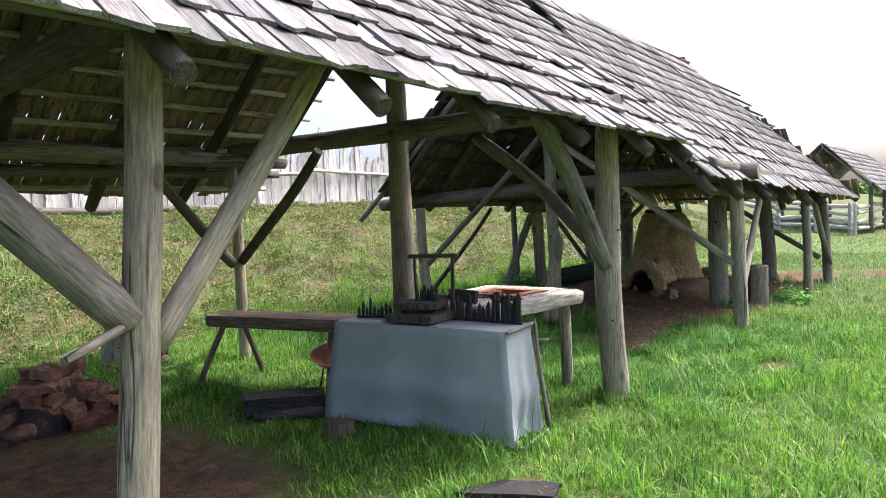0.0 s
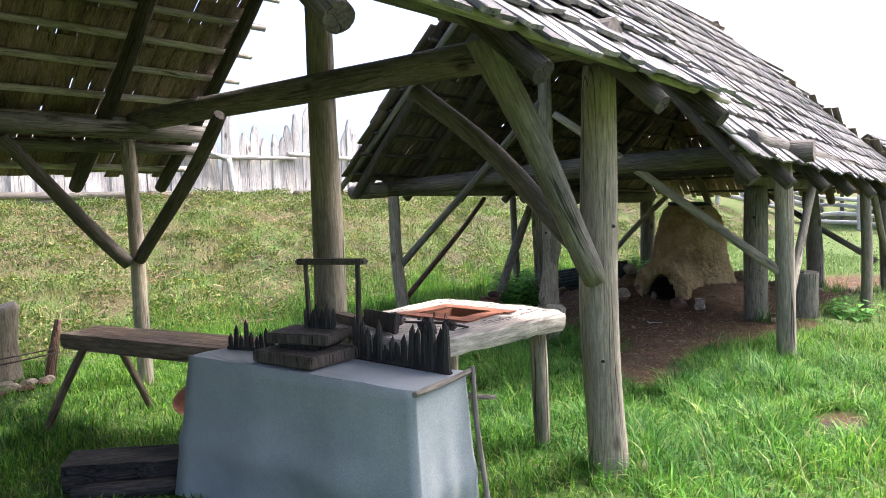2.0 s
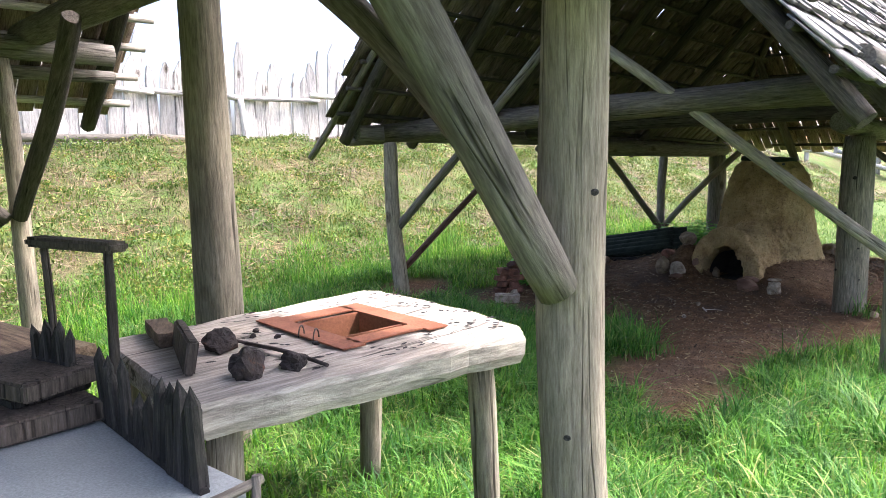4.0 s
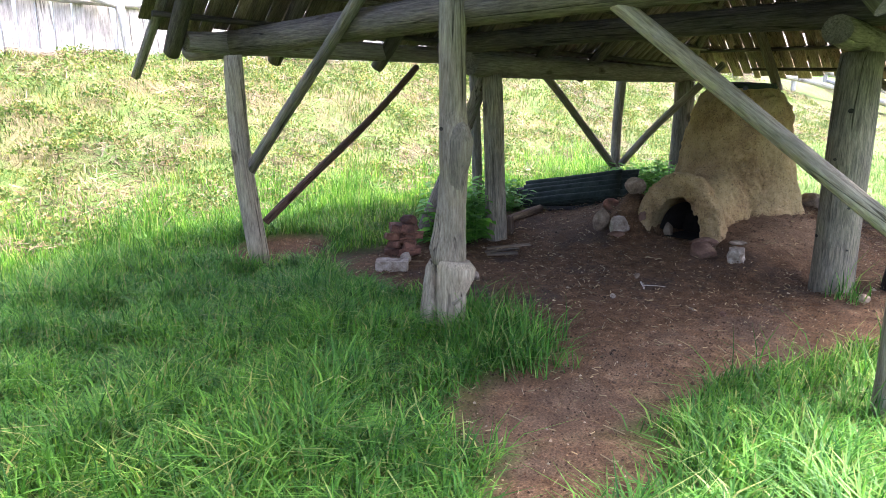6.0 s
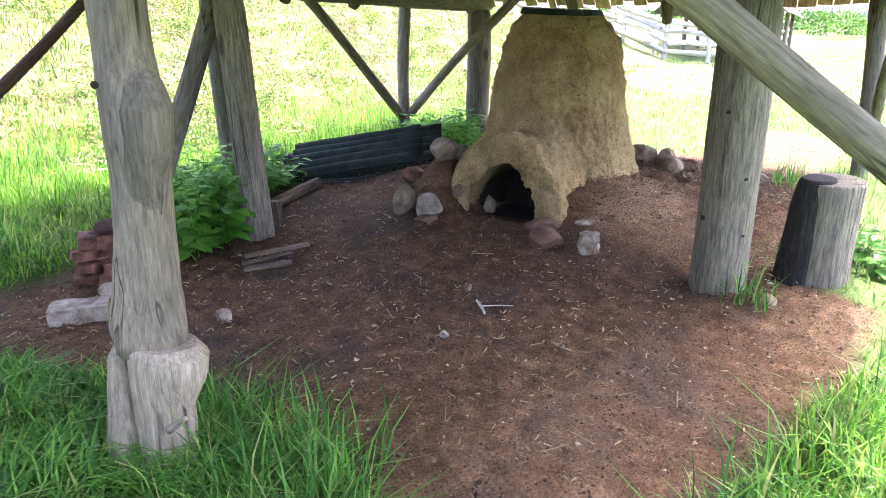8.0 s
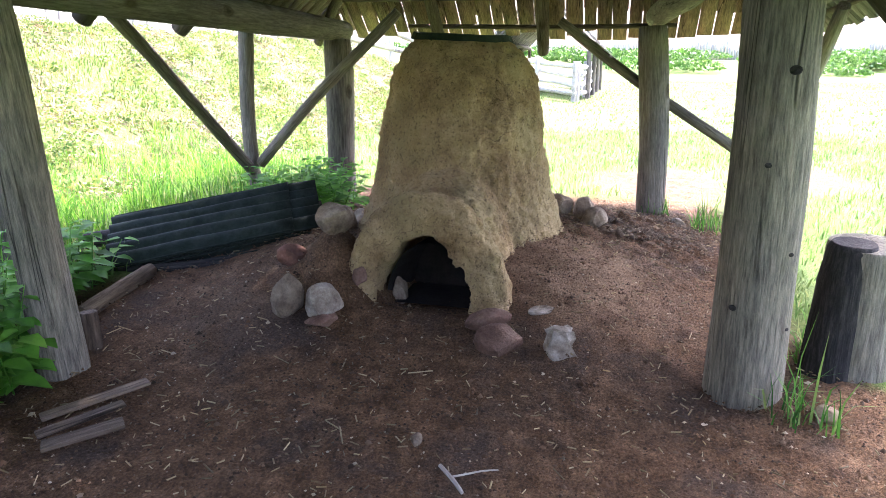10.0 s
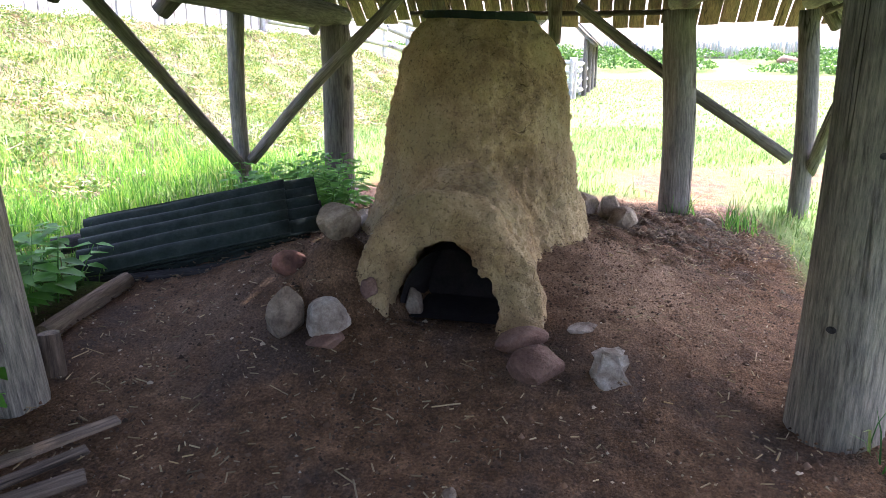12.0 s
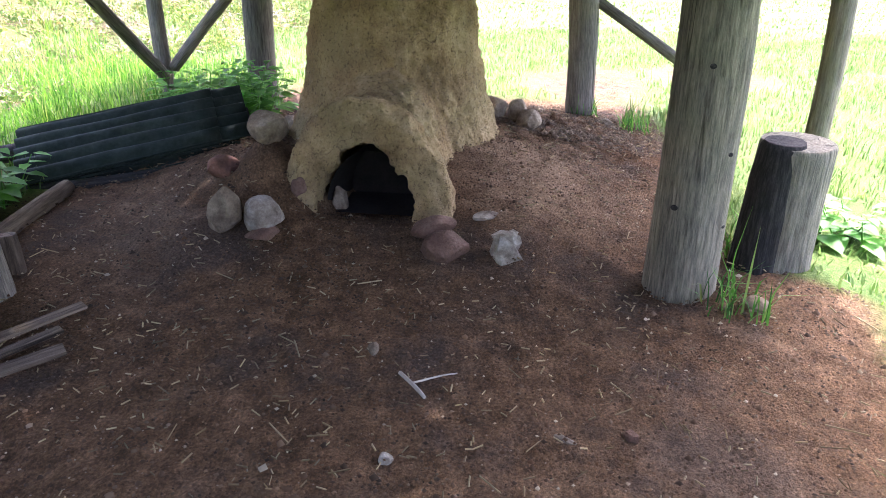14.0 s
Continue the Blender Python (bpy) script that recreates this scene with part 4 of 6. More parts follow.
rail_fence([(29.5, y) for y in (3.2, 4.4, 5.8, 7.2, 8.6)], (0.25, 0.55, 0.85, 1.12), "grey log rail fence of a paddock", 1)
rail_fence([(x, 3.1) for x in (29.8, 33, 36, 39, 42)], (0.25, 0.55, 0.85, 1.12), "grey log rail fence along the meadow", 2)
rail_fence([(22.6, 10.1), (24.5, 9.3), (26.3, 8.3), (28.1, 7.2), (29.8, 6.2)], (0.35, 0.75, 1.1), "grey rail fence climbing down the bank", 3)

far_shed = thing("far_shed", (36, 5.0, 0), "distant small log shed with a shingle roof", "shed")
shingled("shingles", (31.5, 2.5, 1.75), (41.0, 2.5, 1.65), (34, 4.6, 3.75), far_shed, gap=0.34, seed=21)
shingled("shingles", (41.0, 6.7, 1.65), (31.5, 6.7, 1.75), (34, 4.6, 3.75), far_shed, gap=0.34, seed=22)
for px in (31.9, 35, 38, 40.7):
    for py in (2.9, 6.3):
        log("post", (px, py, -0.1), (px, py, 1.95), 0.09, 0.08, W_BEAM, far_shed, 0.01, seg=9)
for py in (2.9, 6.3):
    log("wall_plate", (31.6, py, 1.98), (41, py, 1.9), 0.08, 0.08, W_BEAM, far_shed, 0.01, seg=9)
log("ridge_pole", (31.6, 4.6, 3.68), (41, 4.6, 3.68), 0.07, 0.07, W_BEAM, far_shed, 0.01, seg=9)
log("rafter", (31.7, 2.6, 1.7), (31.7, 4.6, 3.62), 0.06, 0.05, W_BEAM, far_shed, 0.01, seg=9)
log("rafter", (31.7, 6.6, 1.7), (31.7, 4.6, 3.62), 0.06, 0.05, W_BEAM, far_shed, 0.01, seg=9)

# far rampart with its own palisade, joined: too far off to tell pale from pale
rs = np.random.RandomState(4)
n = 620
py = np.linspace(-150, 38, n)
h = 1.5 + 0.5 * (np.sin(py * 0.7) > 0.2) + rs.uniform(-0.2, 0.25, n)
w = 0.27
v = np.zeros((n, 7, 3))
px = 92 + 0.25 * rs.uniform(-1, 1, n) - 0.0012 * (py + 20) ** 2
for k, (a, b) in enumerate(((-0.5, 0), (0.5, 0), (0.5, 0.85), (0.0, 1.0), (-0.5, 0.85))):
    v[:, k] = np.stack([px, py + a * w, 1.55 + b * h], -1)
far_wall = from_np("far_palisade", v[:, :5].reshape(-1, 3), np.arange(n * 5).reshape(-1, 5), W_PALE)
sol = far_wall.modifiers.new("thick", "SOLIDIFY")
sol.thickness = 0.12
tagged(far_wall, "distant grey palisade on the far rampart", "palisade", kind="stuff")


def leaf_cloud(centres, sizes, count, leaf, rs, flat=0.6, up=0.0):
    """Small leaves as bent quads round given centres, denser near their outside."""
    k = rs.randint(0, len(centres), count)
    d = rs.normal(size=(count, 3))
    d /= np.linalg.norm(d, axis=1)[:, None]
    d[:, 2] = np.abs(d[:, 2]) * (1 - up) + up * d[:, 2]
    p = centres[k] + d * sizes[k] * (rs.uniform(0.35, 1.0, count) ** 0.5)[:, None]
    a = rs.normal(size=(count, 3))
    a /= np.linalg.norm(a, axis=1)[:, None]
    b = np.cross(a, rs.normal(size=(count, 3)))
    b /= np.linalg.norm(b, axis=1)[:, None]
    s = (leaf * rs.uniform(0.6, 1.4, count))[:, None]
    v = np.stack([p - a * s, p + b * s * flat, p + a * s, p - b * s * flat], 1)
    return v.reshape(-1, 3), np.arange(count * 4).reshape(-1, 4)


rs = np.random.RandomState(8)
sy = rs.uniform(-90, 30, 150)
sx = rs.uniform(69, 88, 150)
cs = np.stack([sx, sy, ground_z(sx, sy) + 0.2], -1)
sz = np.stack([rs.uniform(0.8, 2.4, 150), rs.uniform(1, 3.0, 150), rs.uniform(0.5, 1.3, 150)], -1)
v, f = leaf_cloud(cs, sz, 52000, 0.16, rs)
tagged(from_np("far_shrubs", v, f, M_HEDGE), "green shrubs and nettles on the far rampart", "shrub", kind="stuff")
far_rock = part("rock", stone_bm(1.9, 1.5, 0.8, 5), M_STONE_R, None, "", pose(76, -12.5, float(ground_z(76, -12.5)) + 0.35))
tagged(far_rock, "large brown boulder on the distant slope", "rock")

# ---- things of the near shed ----
def gz(x, y):
    return float(ground_z(x, y))


def slab_bm(outline, z0, z1, bulge=0.0, seed=0, cuts=5):
    """A thick plank from a hand-hewn outline, its rim worn."""
    bm = bmesh.new()
    pts = []
    rng = random.Random(seed)
    for (ax, ay), (bx, by) in zip(outline, outline[1:] + outline[:1]):
        for k in range(cuts):
            f = k / cuts
            j = bulge * rng.uniform(-1, 1)
            pts.append((ax + (bx - ax) * f + j, ay + (by - ay) * f + j))
    cx, cy = sum(p[0] for p in pts) / len(pts), sum(p[1] for p in pts) / len(pts)
    rings = []
    for z, s in ((z0, 0.965), (z0 + 0.25 * (z1 - z0), 0.99), (z0 + 0.75 * (z1 - z0), 1.0), (z1, 0.985)):
        rings.append([bm.verts.new((cx + (x - cx) * s, cy + (y - cy) * s, z)) for x, y in pts])
    n = len(pts)
    for ra, rb in zip(rings, rings[1:]):
        for k in range(n):
            bm.faces.new((ra[k], ra[(k + 1) % n], rb[(k + 1) % n], rb[k]))
    bm.faces.new(rings[0][::-1])
    bm.faces.new(rings[-1])
    return bm


def grain_to(m, ax):
    """A frame whose z axis points along ax, for wood grain; returns the frame."""
    return Matrix.Translation(m) @ Vector(ax).to_track_quat("Z", "Y").to_matrix().to_4x4()


def in_frame(bm, fr):
    bm.transform(fr.inverted())
    return bm


# canvas-covered stand
stand = thing("covered_stand", (2.7, 0.6, 0), "stand draped with pale grey canvas to the grass", "table")
top = [(2.39, 1.25), (2.625, -0.11), (2.972, -0.055), (2.70, 1.30)]
foot = [(2.33, 1.34), (2.57, -0.20), (2.96, -0.14), (2.74, 1.36)]
cl = bmesh.new()
NS, NV = 26, 12
ringz = []
for j in range(NV + 1):
    f = j / NV
    ring = []
    for (a0, b0), (a1, b1) in zip(zip(top, foot), zip(top[1:] + top[:1], foot[1:] + foot[:1])):
        for k in range(NS):
            s = k / NS
            t0 = Vector(a0).lerp(Vector(a1), s)
            t1 = Vector(b0).lerp(Vector(b1), s)
            p = t0.lerp(t1, f ** 1.15)
            w = 0.016 * f * math.sin(s * 17 + a0[0] * 9) + 0.012 * noise.noise(Vector((p.x * 5, p.y * 5, f * 3)))
            sag = -0.02 * math.sin(math.pi * s) * math.sin(math.pi * f)
            d = (t1 - t0).normalized() if (t1 - t0).length > 1e-3 else Vector((0, 0))
            p = p + d * (w * min(1, f * 3) + sag - 0.07 * float(sstep(0.60, 0.95, f)) * math.sin(math.pi * s) ** 0.5 + 0.018 * math.exp(-((f - 0.6) / 0.06) ** 2))
            ring.append(cl.verts.new((p.x, p.y, 0.705 * (1 - f) + 0.01 + 0.006 * noise.noise(Vector((p.x * 9, p.y * 9, f * 9))))))
    ringz.append(ring)
n = len(ringz[0])
for ra, rb in zip(ringz, ringz[1:]):
    for k in range(n):
        cl.faces.new((ra[k], rb[k], rb[(k + 1) % n], ra[(k + 1) % n])).smooth = True
cl.faces.new(ringz[0])
part("cloth", cl, M_CANVAS, stand, "pale grey canvas with a creased skirt")
log("edge_stick", (2.59, -0.145, 0.715), (3.0, -0.075, 0.725), 0.014, 0.012, W_BEAM, stand, 0.008, seg=8)
log("corner_stick", (2.975, -0.19, 0.0), (2.985, -0.085, 0.74), 0.013, 0.011, W_BEAM, stand, 0.015, seg=8)
log("corner_stick", (3.0, -0.15, 0.0), (2.995, -0.06, 0.62), 0.011, 0.010, W_BEAM, stand, 0.02, seg=8)
log("foot_stick", (2.56, -0.235, 0.02), (2.97, -0.175, 0.03), 0.012, 0.011, W_BEAM, stand, 0.01, seg=8)
log("cross_stick", (2.96, 0.02, 0.60), (3.09, -0.12, 0.59), 0.012, 0.011, W_BEAM, stand, 0.0, seg=8)

# a small wooden model of a fort on the stand
fort = thing("fort_model", (2.75, 0.6, 0.72), "small dark wooden model of a fort with stake walls", "model")
FA = math.atan2(0.463 - 0.843, 2.61 - 2.512)
for i, (cx, cy, sx, sy, z, h) in enumerate(((2.67, 0.66, 0.38, 0.30, 0.722, 0.055), (2.72, 0.69, 0.22, 0.20, 0.777, 0.03), (2.72, 0.69, 0.32, 0.25, 0.807, 0.045))):
    part("board", box_bm(sx, sy, h, 0.006, 0.006, i), W_CHAR if i == 1 else W_DARK, fort, "", pose(cx, cy, z, 0, 0, math.degrees(FA) + 8 * i - 6))


def stakes(name, p0, p1, count, hmin, hmax, r, base, seed):
    rr = random.Random(seed)
    for k in range(count):
        f = (k + 0.5) / count
        x, y = p0[0] + (p1[0] - p0[0]) * f, p0[1] + (p1[1] - p0[1]) * f
        h = rr.uniform(hmin, hmax)
        bm = bmesh.new()
        bmesh.ops.create_cone(bm, cap_ends=True, segments=7, radius1=r, radius2=r * 0.9, depth=h)
        bmesh.ops.translate(bm, vec=(0, 0, h / 2), verts=bm.verts)
        tops = [v for v in bm.verts if v.co.z > h * 0.9]
        tip = bm.verts.new((rr.uniform(-0.4, 0.4) * r, 0, h + 2.2 * r))
        for f_ in [f_ for f_ in bm.faces if all(v in tops for v in f_.verts)]:
            bm.faces.remove(f_)
        ring = sorted(tops, key=lambda v: math.atan2(v.co.y, v.co.x))
        for a, b in zip(ring, ring[1:] + ring[:1]):
            bm.faces.new((a, b, tip))
        part("stake", bm, W_CHAR, fort, "", pose(x, y, base, rr.uniform(-4, 4), rr.uniform(-4, 4), 0))
    log("sill", (p0[0], p0[1], base), (p1[0], p1[1], base), 0.014, 0.012, W_CHAR, fort, 0.0, seg=8)


stakes("wall", (2.60, 1.24), (2.70, 0.96), 9, 0.04, 0.15, 0.013, 0.72, 1)
stakes("wall", (2.85, 0.52), (2.885, -0.03), 15, 0.05, 0.17, 0.015, 0.72, 2)
stakes("wall", (2.875, 0.10), (2.89, -0.05), 4, 0.14, 0.19, 0.018, 0.72, 3)
stakes("wall", (2.74, 0.76), (2.80, 0.60), 6, 0.06, 0.10, 0.014, 0.85, 4)
log("gate_post", (2.80, 0.80, 0.72), (2.79, 0.81, 1.15), 0.012, 0.011, W_DARK, fort, 0.01, seg=8)
log("gate_post", (2.885, 0.54, 0.72), (2.885, 0.53, 1.15), 0.014, 0.013, W_DARK, fort, 0.004, seg=8)
part("gate_roof", box_bm(0.065, 0.38, 0.028, 0.008, 0.006, 3), W_DARK, fort, "", pose(2.838, 0.67, 1.15, 0, 0, 19))

# half-log bench behind the stand
bench = thing("plank_bench", (2.75, 2.6, 0), "half-log bench of dark brown wood on splayed legs", "bench")
fr = grain_to((2.62, 2.6, 0.5), (0.35, -1.35, 0))
part("seat", in_frame(slab_bm([(2.33, 2.98), (2.63, 3.12), (3.10, 1.65), (2.77, 1.52)], 0.545, 0.645, 0.006, 2, 6), fr), W_BENCH, bench, "", fr)
for a, b in (((2.45, 2.86, 0.56), (2.18, 2.95, -0.04)), ((2.66, 2.90, 0.56), (2.93, 3.0, -0.04)), ((2.80, 1.8, 0.56), (2.62, 1.66, -0.04)), ((2.98, 1.85, 0.56), (3.2, 1.75, -0.04))):
    log("leg", b, a, 0.024, 0.028, W_BENCH, bench, 0.01, seg=9)

# hearth table with an iron frame let into it
hearth = thing("hearth_table", (3.5, 0.65, 0), "thick bleached slab table with a rusty iron frame round a hole", "table")


def hearth_slab():
    """Outline with waney edges and a square hole, top pitted by embers."""
    rng = random.Random(5)
    out = [(2.98, 0.215), (3.3, 0.20), (3.75, 0.185), (4.06, 0.175), (4.13, 0.25), (4.17, 0.6), (4.17, 1.05), (4.11, 1.22), (3.7, 1.13), (3.3, 1.07), (2.99, 1.03), (2.97, 0.6)]
    hole = [(3.62, 0.60), (3.90, 0.64), (3.86, 0.90), (3.58, 0.85)]
    pts = []
    for (ax, ay), (bx, by) in zip(out, out[1:] + out[:1]):
        for k in range(4):
            f = k / 4
            pts.append((ax + (bx - ax) * f + rng.uniform(-0.008, 0.008), ay + (by - ay) * f + rng.uniform(-0.008, 0.008)))
    cx, cy = 3.69, 0.66
    ho = []
    for x, y in pts:
        a = math.atan2(y - cy, x - cx)
        c, s = math.cos(a), math.sin(a)
        k = 0.150 / max(abs(c), abs(s))
        ho.append((cx + k * c - 0.02 * s * k, cy + k * s + 0.02 * c * k))
    bm = bmesh.new()
    n = len(pts)
    layers = []
    for z, s in ((0.705, 0.97), (0.735, 0.995), (0.785, 1.0), (0.80, 0.985)):
        layers.append([bm.verts.new((cx + (x - cx) * s, cy + (y - cy) * s, z + 0.004 * rng.uniform(-1, 1))) for x, y in pts])
    mids = [[bm.verts.new((h[0] + (x - h[0]) * q, h[1] + (y - h[1]) * q, 0.802 + 0.004 * rng.uniform(-1, 1))) for (x, y), h in zip(pts, ho)] for q in (0.66, 0.33)]
    layers += mids
    layers.append([bm.verts.new((x, y, 0.80)) for x, y in ho])
    layers.append([bm.verts.new((x, y, 0.705)) for x, y in ho])
    for ra, rb in zip(layers, layers[1:] + layers[:1]):
        for k in range(n):
            bm.faces.new((ra[k], ra[(k + 1) % n], rb[(k + 1) % n], rb[k]))
    return bm


def burn_marks():
    """Ember burns in the tabletop: shallow irregular black pits, denser towards the open end."""
    rng = random.Random(41)
    bm = bmesh.new()
    made = 0
    while made < 130:
        x, y = 3.1 + 1.05 * rng.random() ** 0.6, rng.uniform(0.24, 1.06)
        if 3.46 < x < 3.92 and 0.38 < y < 0.94:
            continue
        made += 1
        a, b, t = rng.uniform(0.004, 0.018) * (1.8 if rng.random() < 0.15 else 1), rng.uniform(0.003, 0.010), rng.uniform(-0.5, 0.7)
        ring = []
        for k in range(10):
            q = 2 * math.pi * k / 10
            u, w = a * math.cos(q) * rng.uniform(0.7, 1.25), b * math.sin(q) * rng.uniform(0.7, 1.25)
            ring.append(bm.verts.new((x + u * math.cos(t) - w * math.sin(t), y + u * math.sin(t) + w * math.cos(t), 0.8115 + 0.0006 * (made % 3))))
        bm.faces.new(ring)
    return bm


fr = grain_to((3.5, 0.65, 0.7), (1, 0.08, 0))
part("tabletop", in_frame(hearth_slab(), fr), W_TABLE, hearth, "", fr)
tagged(part("burn_marks", burn_marks(), W_CHAR, hearth, "black ember burns in the tabletop"), kind="stuff")
for a, b in (((3.97, 0.30, 0.71), (4.06, 0.34, -0.05)), ((3.97, 0.98, 0.71), (4.02, 1.05, -0.05)), ((3.05, 0.94, 0.71), (2.98, 1.02, -0.05)), ((3.1, 0.36, 0.71), (3.06, 0.33, -0.05))):
    log("leg", b, a, 0.045, 0.05, W_POST, hearth, 0.01)
for px, py, sx, sy, rz in ((3.515, 0.655, 0.09, 0.54, 3), (3.862, 0.665, 0.09, 0.53, 3), (3.692, 0.455, 0.275, 0.075, 4), (3.685, 0.87, 0.275, 0.085, 4)):
    part("iron_plate", box_bm(sx, sy, 0.006, 0.001), M_RUST, hearth, "flat rusty iron plate", pose(px, py, 0.808, 0, 0, rz))
for px, py, sx, sy, rz in ((3.555, 0.66, 0.008, 0.28, 3), (3.825, 0.665, 0.008, 0.28, 3), (3.692, 0.528, 0.255, 0.008, 3), (3.688, 0.795, 0.255, 0.008, 3)):
    part("iron_flange", box_bm(sx, sy, 0.095, 0.001), M_RUST, hearth, "", pose(px, py, 0.715, 0, 0, rz))


def lump(name, x, y, z, s, material, label, category, group, seed, rz=0, tilt=0, flat=0.0, rough=0.25):
    ob = part(name, stone_bm(*[0.72 * q for q in s], seed, max(rough, 0.34), 3, flat), material, None, "", pose(x, y, z + s[2] * 0.24, tilt, 0, rz))
    return tagged(ob, label, category, group)


lump("slag_lump", 3.22, 0.66, 0.80, (0.15, 0.12, 0.11), M_SLAG, "rust-brown slag lump on the hearth table", "slag", "slag on the table", 3, 20, 0, 0.2, 1.1)
lump("slag_lump", 3.17, 0.36, 0.80, (0.14, 0.11, 0.11), M_SLAG, "blackened slag lump on the hearth table", "slag", "slag on the table", 4, 60, 0, 0.2, 1.2)
lump("slag_lump", 3.30, 0.35, 0.80, (0.10, 0.09, 0.07), M_SLAG, "small dark slag lump on the hearth table", "slag", "slag on the table", 5, 100, 0, 0.2, 1.2)
for k, (x, y) in enumerate(((3.36, 0.74), (3.42, 0.68), (3.40, 0.80), (3.47, 0.52))):
    lump("cinder", x, y, 0.803, (0.03, 0.025, 0.018), M_SLAG, "bit of black cinder on the hearth table", "cinder", "cinders on the table", 20 + k, 40 * k, 0, 0, 0.5)
rod = thing("iron_rod", (3.33, 0.5, 0.81), "bent rusty iron rod lying on the table", "rod")
log("rod", (3.30, 0.66, 0.812), (3.37, 0.28, 0.812), 0.007, 0.006, M_IRON, rod, 0.008, seg=8)
log("hook", (3.30, 0.66, 0.812), (3.26, 0.68, 0.825), 0.006, 0.005, M_IRON, rod, 0.0, seg=8)
for hx, hy in ((3.475, 0.62), (3.49, 0.55)):
    pts = [(0.018 * math.cos(a), 0, 0.035 * math.sin(a)) for a in [math.pi * k / 10 for k in range(11)]]
    cu = bpy.data.curves.new("hook", "CURVE")
    cu.dimensions, cu.bevel_depth, cu.bevel_resolution = "3D", 0.0025, 2
    sp = cu.splines.new("POLY")
    sp.points.add(len(pts) - 1)
    for q, c in zip(sp.points, pts):
        q.co = (*c, 1)
    cu.materials.append(M_IRON)
    h_ob = new("wire_hook", cu)
    h_ob.matrix_basis = pose(hx, hy, 0.81, 0, 0, 30)
    tagged(h_ob, "small bent wire hook on the iron frame", "hook", "wire hooks")
trough = thing("wooden_scoop", (2.95, 0.9, 0.80), "grey hewn wooden scoop lying on the table", "scoop")
fr = grain_to((2.95, 0.85, 0.80), (0.2, 0.5, 0.1))
part("scoop_body", in_frame(slab_bm([(3.08, 0.80), (3.14, 0.79), (3.18, 1.02), (3.11, 1.04)], 0.806, 0.85, 0.006, 9, 4), fr), W_BENCH, trough, "", fr)
part("rim", box_bm(0.03, 0.34, 0.09, 0.006, 0.008, 4), W_DARK, trough, "", pose(3.09, 0.62, 0.806, 0, 8, -14))

# copper pan on an iron tripod, planks and stumps on the floor
pan = thing("copper_pan", (2.68, 1.61, 0), "shallow reddish copper pan on thin iron legs", "pan")
pb = bmesh.new()
prof = [(0.0, 0.0), (0.12, 0.004), (0.19, 0.025), (0.225, 0.06), (0.235, 0.062), (0.20, 0.018), (0.12, -0.01), (0.0, -0.014)]
rg = [[pb.verts.new((r * math.cos(2 * math.pi * k / 24), r * math.sin(2 * math.pi * k / 24), z)) for k in range(24)] for r, z in prof[1:-1]]
for ra, rb in zip(rg, rg[1:]):
    for k in range(24):
        pb.faces.new((ra[k], ra[(k + 1) % 24], rb[(k + 1) % 24], rb[k])).smooth = True
pb.faces.new(rg[0][::-1])
pb.faces.new(rg[-1])
part("bowl", pb, M_COPPER, pan, "", pose(2.68, 1.61, 0.345, 12, -14, 0) @ Matrix.Scale(0.85, 4))
for k in range(3):
    a = 2.1 * k + 0.4
    log("leg", (2.68 + 0.17 * math.cos(a), 1.61 + 0.17 * math.sin(a), -0.03), (2.68 + 0.09 * math.cos(a), 1.61 + 0.09 * math.sin(a), 0.345), 0.008, 0.008, M_IRON, pan, 0.0, seg=7)
beam = thing("black_timber", (2.05, 1.45, 0), "charred black squared timber lying on the earth", "timber")
fr = grain_to((2.05, 1.5, 0.0), (0.46, -0.26, 0))
part("timber", in_frame(slab_bm([(1.95, 1.80), (2.08, 2.02), (2.55, 1.62), (2.40, 1.42)], -0.02, 0.15, 0.008, 12, 5), fr), W_CHAR, beam, "", fr)
log("cross_piece", (1.98, 1.72, 0.02), (2.42, 1.36, 0.03), 0.05, 0.045, W_CHAR, beam, 0.0)
small = thing("low_stump", (2.15, 0.95, 0), "low dark sawn stump in the grass", "stump")
log("trunk", (2.17, 1.0, -0.05), (2.18, 1.0, 0.08), 0.12, 0.11, W_BENCH, small, 0.0, rough=0.1)
wired = thing("wired_stump", (2.45, 4.75, 0), "old grey stump bound with wire in the grass", "stump")
z0 = gz(2.45, 4.8)
part("trunk", worn_post_bm([(2.34, 4.83, z0 - 0.1, 0.25), (2.36, 4.84, z0 + 0.12, 0.215), (2.40, 4.85, z0 + 0.42, 0.175), (2.43, 4.86, z0 + 0.62, 0.16), (2.44, 4.86, z0 + 0.66, 0.12)], 21, 0.03, 0.26), W_POST, wired)
log("bark_slab", (2.72, 4.62, z0 - 0.05), (2.85, 4.72, z0 + 0.5), 0.06, 0.03, W_RED, wired, 0.02, rough=0.25)
for zz in (0.22, 0.26):
    log("wire", (2.2, 4.52, z0 + zz), (2.78, 4.55, z0 + zz + 0.02), 0.007, 0.007, M_IRON, wired, 0.01, seg=6)
